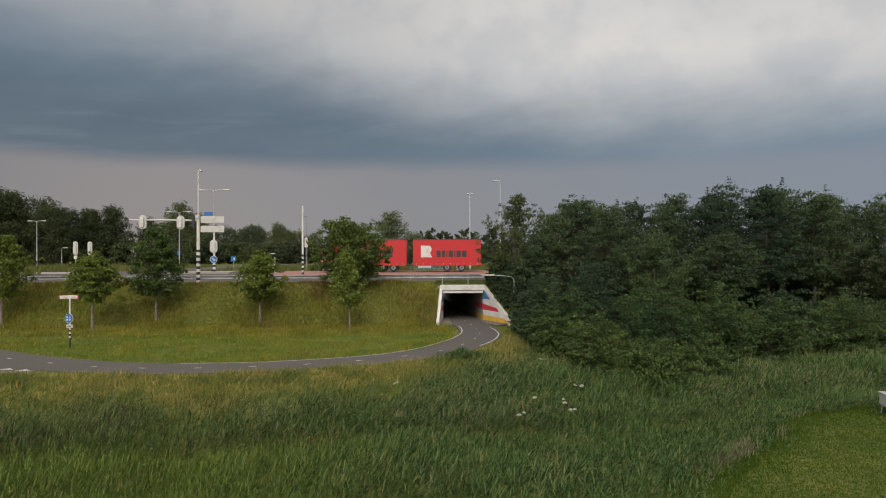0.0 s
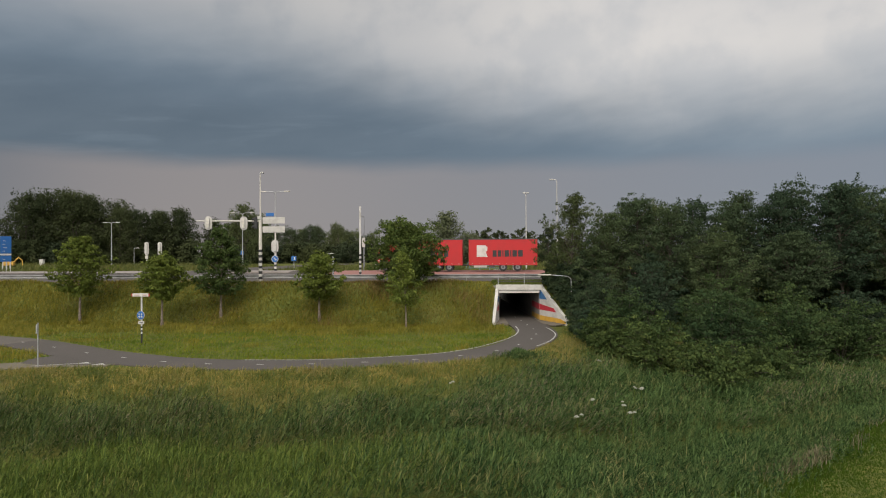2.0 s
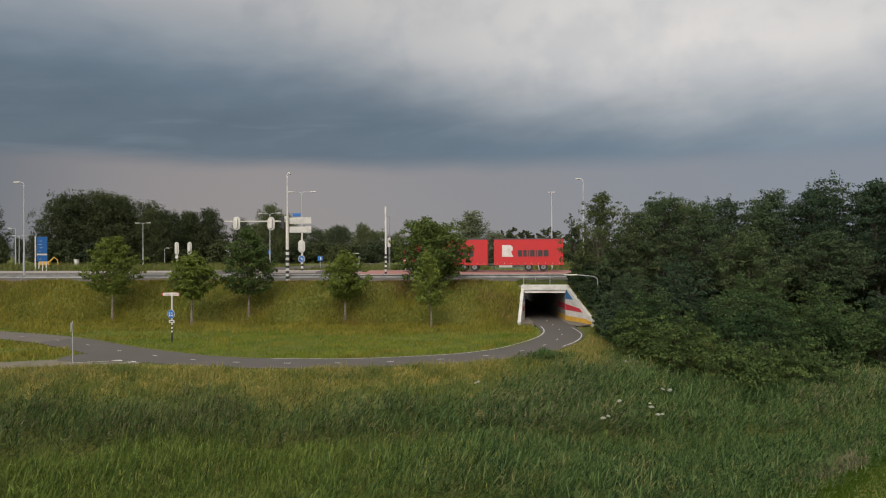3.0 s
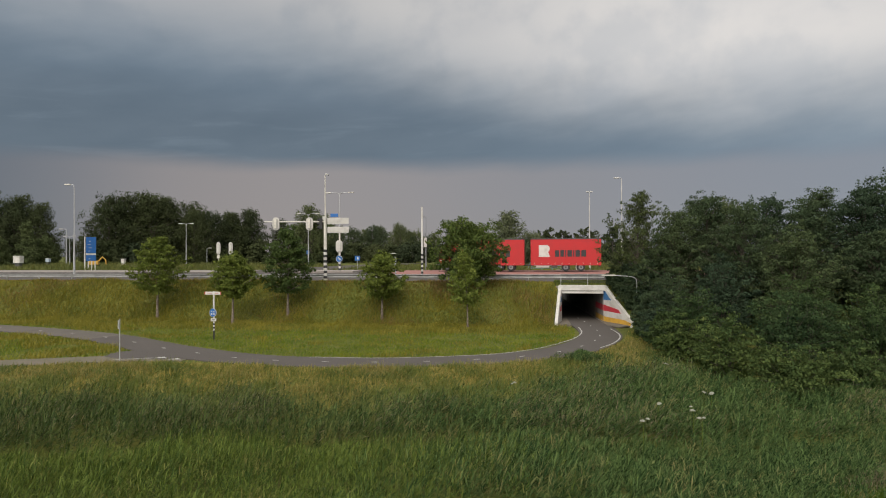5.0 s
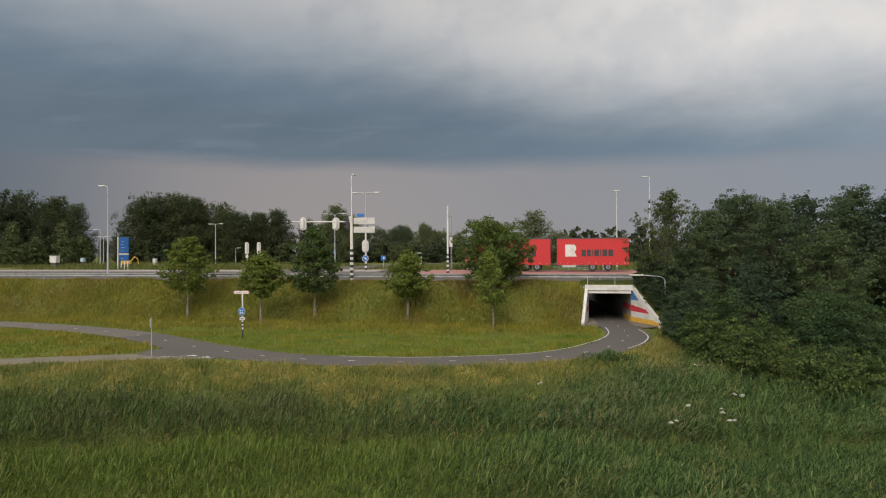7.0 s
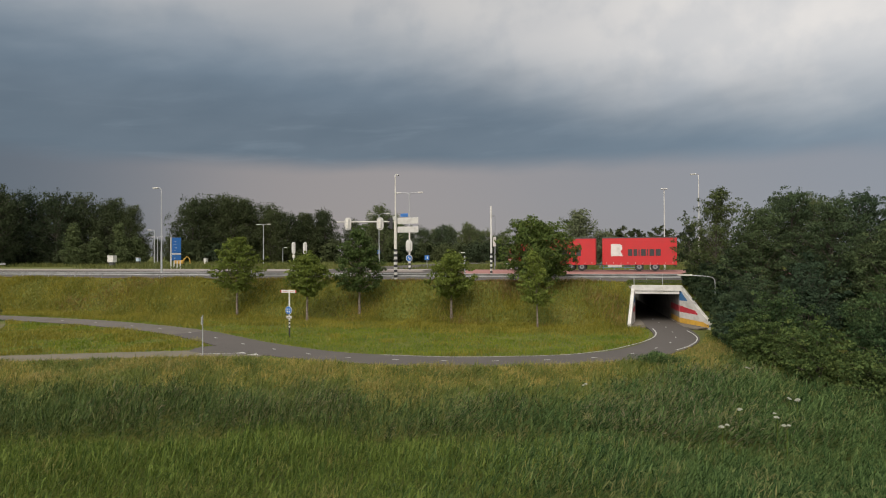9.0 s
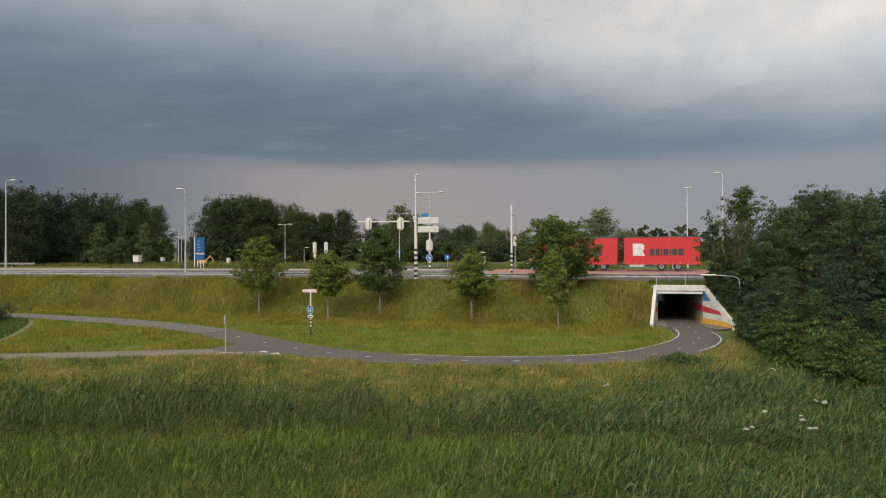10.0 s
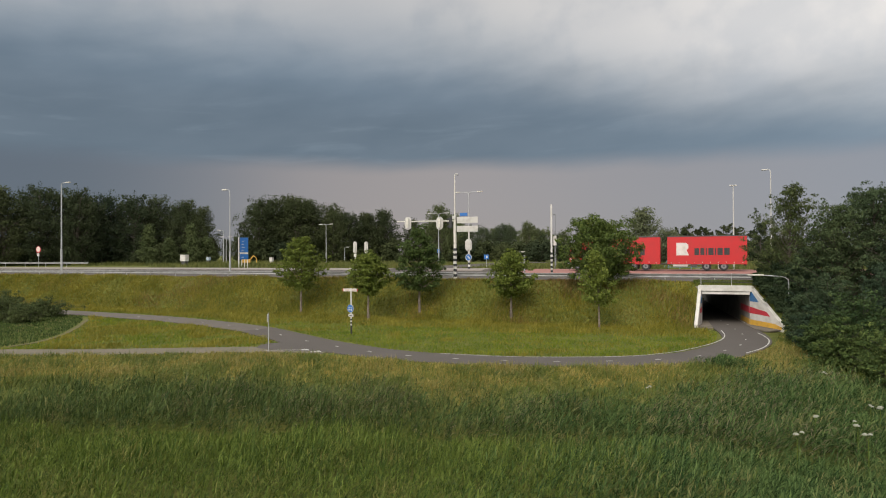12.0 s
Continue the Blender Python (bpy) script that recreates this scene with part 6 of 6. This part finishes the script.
# the embankment's long grass
n = 105000
x, y = rng.uniform(-95, 5.0, n), rng.uniform(52.6, 58.4, n)
keep = ~((x > -0.75 + (y - 54.75) * 0.1) & (x < 3.9 + np.maximum(0, 58 - y) * 0.58))
x, y = x[keep], y[keep]
h = (0.25 + 0.45 * fbm(x, y, 0.4, 16)) * (0.6 + 0.6 * rng.random(len(x)))
brown = fbm(x * 0.6, y, 0.35, 17) + 0.2 * rng.normal(size=len(x)) > np.where(x < -32, 0.95, 0.74)
blades("bank_grass", rng, x[~brown], y[~brown], h[~brown] * 0.85, 0.034, 1.15, "bank", "long yellowish grass on the road embankment", "grass")
blades("bank_grass", rng, x[brown], y[brown], h[brown] * 0.9, 0.034, 1.15, "sorrel", "patches of rusty seeding grass and sorrel on the embankment", "grass")
x, y = rng.uniform(-0.7, 4.2, 2600), rng.uniform(58.12, 59.3, 2600)
blades("bank_grass", rng, x, y, 0.15 + 0.25 * rng.random(2600), 0.03, 0.7, "tuft", "grass behind the railing above the underpass", "grass", floor=3.40)
# the meadow inside the bend and the triangle at the fork
n = 190000
x, y = rng.uniform(-75, 2.0, n), rng.uniform(24, 53.5, n)


def gap_to(points, x, y):
    """Distance of each place from a curve."""
    line, _ = spline(points, 0.5)
    line = line[line[:, 1] < 56][::2]
    out = np.full(len(x), 9.0)
    for lo in range(0, len(x), 20000):
        q = np.stack([x[lo:lo + 20000], y[lo:lo + 20000]], 1)
        out[lo:lo + 20000] = np.sqrt(((q[:, None] - line[None]) ** 2).sum(-1)).min(1)
    return out


gap, gap2 = gap_to(PATH, x, y), gap_to(BRANCH, x, y)
track_x = np.interp(y, [28.2, 30.0, 32.4, 34.6, 38.7, 41.9, 44.6], [-42.9, -43.1, -44.3, -46.0, -49.8, -53.1, -56.5])
south = y < np.interp(-x, [40, 46.7, 51.4, 60, 75], [44.4, 45.7, 46.4, 47.3, 48.2])
west_ = south & (x < track_x - 0.45) & (y > edge_y(x) + 0.8) & (gap > 1.72) & (gap2 > 1.1)
x2, y2 = x[west_], y[west_]
# the dark reed colour puts the bushes' shade and the wet into this grass
blades("lawn_grass", rng, x2, y2, 0.10 + 0.14 * rng.random(len(x2)), 0.05, 0.6, "reed", "short grass beside the track, coloured dark for bush shade and wet", "grass")
keep = (gap > 1.70 + 0.18 * fbm(x, y, 0.9, 18)) & (gap2 > 1.10 + 0.25 * fbm(x, y, 0.9, 19)) & (~south | (x > track_x + 0.4)) & (y > edge_y(x) + 0.8) & (((x + 25.4) / 2.0) ** 2 + ((y - 34.7) / 1.5) ** 2 > 1) & ~((x > -1.2) & (y > 54.5))
x, y, gap = x[keep], y[keep], gap[keep]
uncut = (y > 47.8 + 3.4 * (fbm(x, y, 0.25, 20) - 0.5) + 0.9 * rng.normal(size=len(x))) & (gap > 2.2)
uncut |= fbm(x, y, 0.5, 21) + 0.12 * rng.normal(size=len(x)) > np.where(x < -27, 0.56, 0.88)
h = (0.09 + 0.12 * fbm(x, y, 0.5, 22)) * (0.6 + 0.7 * rng.random(len(x)))
blades("meadow_grass", rng, x[~uncut], y[~uncut], h[~uncut], 0.040, 0.7, "meadow", "lush green meadow grass inside the bend", "grass")
h = (0.20 + 0.34 * fbm(x, y, 0.45, 23)) * (0.6 + 0.7 * rng.random(len(x)))
blades("meadow_grass", rng, x[uncut], y[uncut], h[uncut] * 0.9, 0.032, 1.1, "bank", "uncut yellow-green grass at the foot of the bank", "grass")
# mown lawn
x, y = lay(rng, 130000, 15, 34, -38, -14)
keep = (y < lawn_y(x) + 0.2 + 1.0 * np.abs(rng.normal(size=len(x)))) & (x < 23)
x, y = x[keep], y[keep]
blades("lawn_grass", rng, x, y, 0.05 + 0.05 * rng.random(len(x)) + (0.04 + 0.12 * fbm(x, y, 0.7, 24)) * rng.random(len(x)) * ease((y - lawn_y(x) + 3.0) / 3.0), 0.024, 0.9, "lawn", "short mown green lawn", "grass")
# dead straw where the reeds meet the lawn
x, y = 10.9 + 1.1 * rng.normal(size=4200), 21.9 + 0.5 * rng.normal(size=4200)
y = y + (x - 10.4) * 0.9
keep = fbm(x, y, 0.9, 26) > 0.52
x, y = x[keep], y[keep]
blades("dead_reeds", rng, x, y, 0.30 + 0.34 * rng.random(len(x)), 0.022, 1.3, "plume", "brown dead reeds at the lawn's edge", "reeds", droop=0.6)
# far verge
x, y = rng.uniform(-150, 30, 30000), rng.uniform(84.5, 125, 30000)
keep = ~((x > -43.5) & (x < -33)) & ~((x < -92) & (y < 101.5))
x, y = x[keep], y[keep]
blades("far_grass", rng, x, y, (0.30 + np.where(x < -60, 0.95, 0.55) * fbm(x, y, 0.15, 25)) * (0.6 + 0.6 * rng.random(len(x))), 0.10, 0.6, "weeds", "tall green weeds and grass on the far verge", "grass")


def hogweed(x, y, h):
    g = empty("hogweed", x, y, float(ground_z(x, y)), label="white-flowered hogweed standing in the reeds", category="wildflower", group="hogweed")
    r = np.random.default_rng(int(abs(x * 100)) + 5)
    bm = B()
    rod(bm, (0, 0, 0), (0, 0, h - 0.12), 0.018, 0.012, 6)
    part("stem", bm, "reed_near", g)
    for k in range(2):
        cx, cy, cz, rr = r.normal() * 0.07, r.normal() * 0.07, h + r.normal() * 0.04, 0.05 + 0.04 * r.random()
        bm = B()
        rod(bm, (0, 0, h - 0.14), (cx, cy, cz - 0.02), 0.008, 0.006, 5)
        part("stalk", bm, "reed_near", g)
        bm = B()
        bmesh.ops.create_icosphere(bm, subdivisions=3, radius=1.0)
        for v in bm.verts:
            bump_ = 1 + 0.16 * r.normal()
            v.co = Vector((cx + v.co.x * rr * bump_, cy + v.co.y * rr * bump_, cz + (v.co.z * 0.30 - 0.25 * (v.co.x ** 2 + v.co.y ** 2)) * rr * bump_))
        part("umbel", bm, "flower", g)


for x, y in ((5.34, 34.4), (3.56, 25.0), (4.69, 22.95), (4.71, 24.5), (2.71, 22.55), (5.72, 27.6), (5.95, 27.3), (-2.18, 28.1)):
    hogweed(x, y, 0.35 - float(ground_z(x, y)))
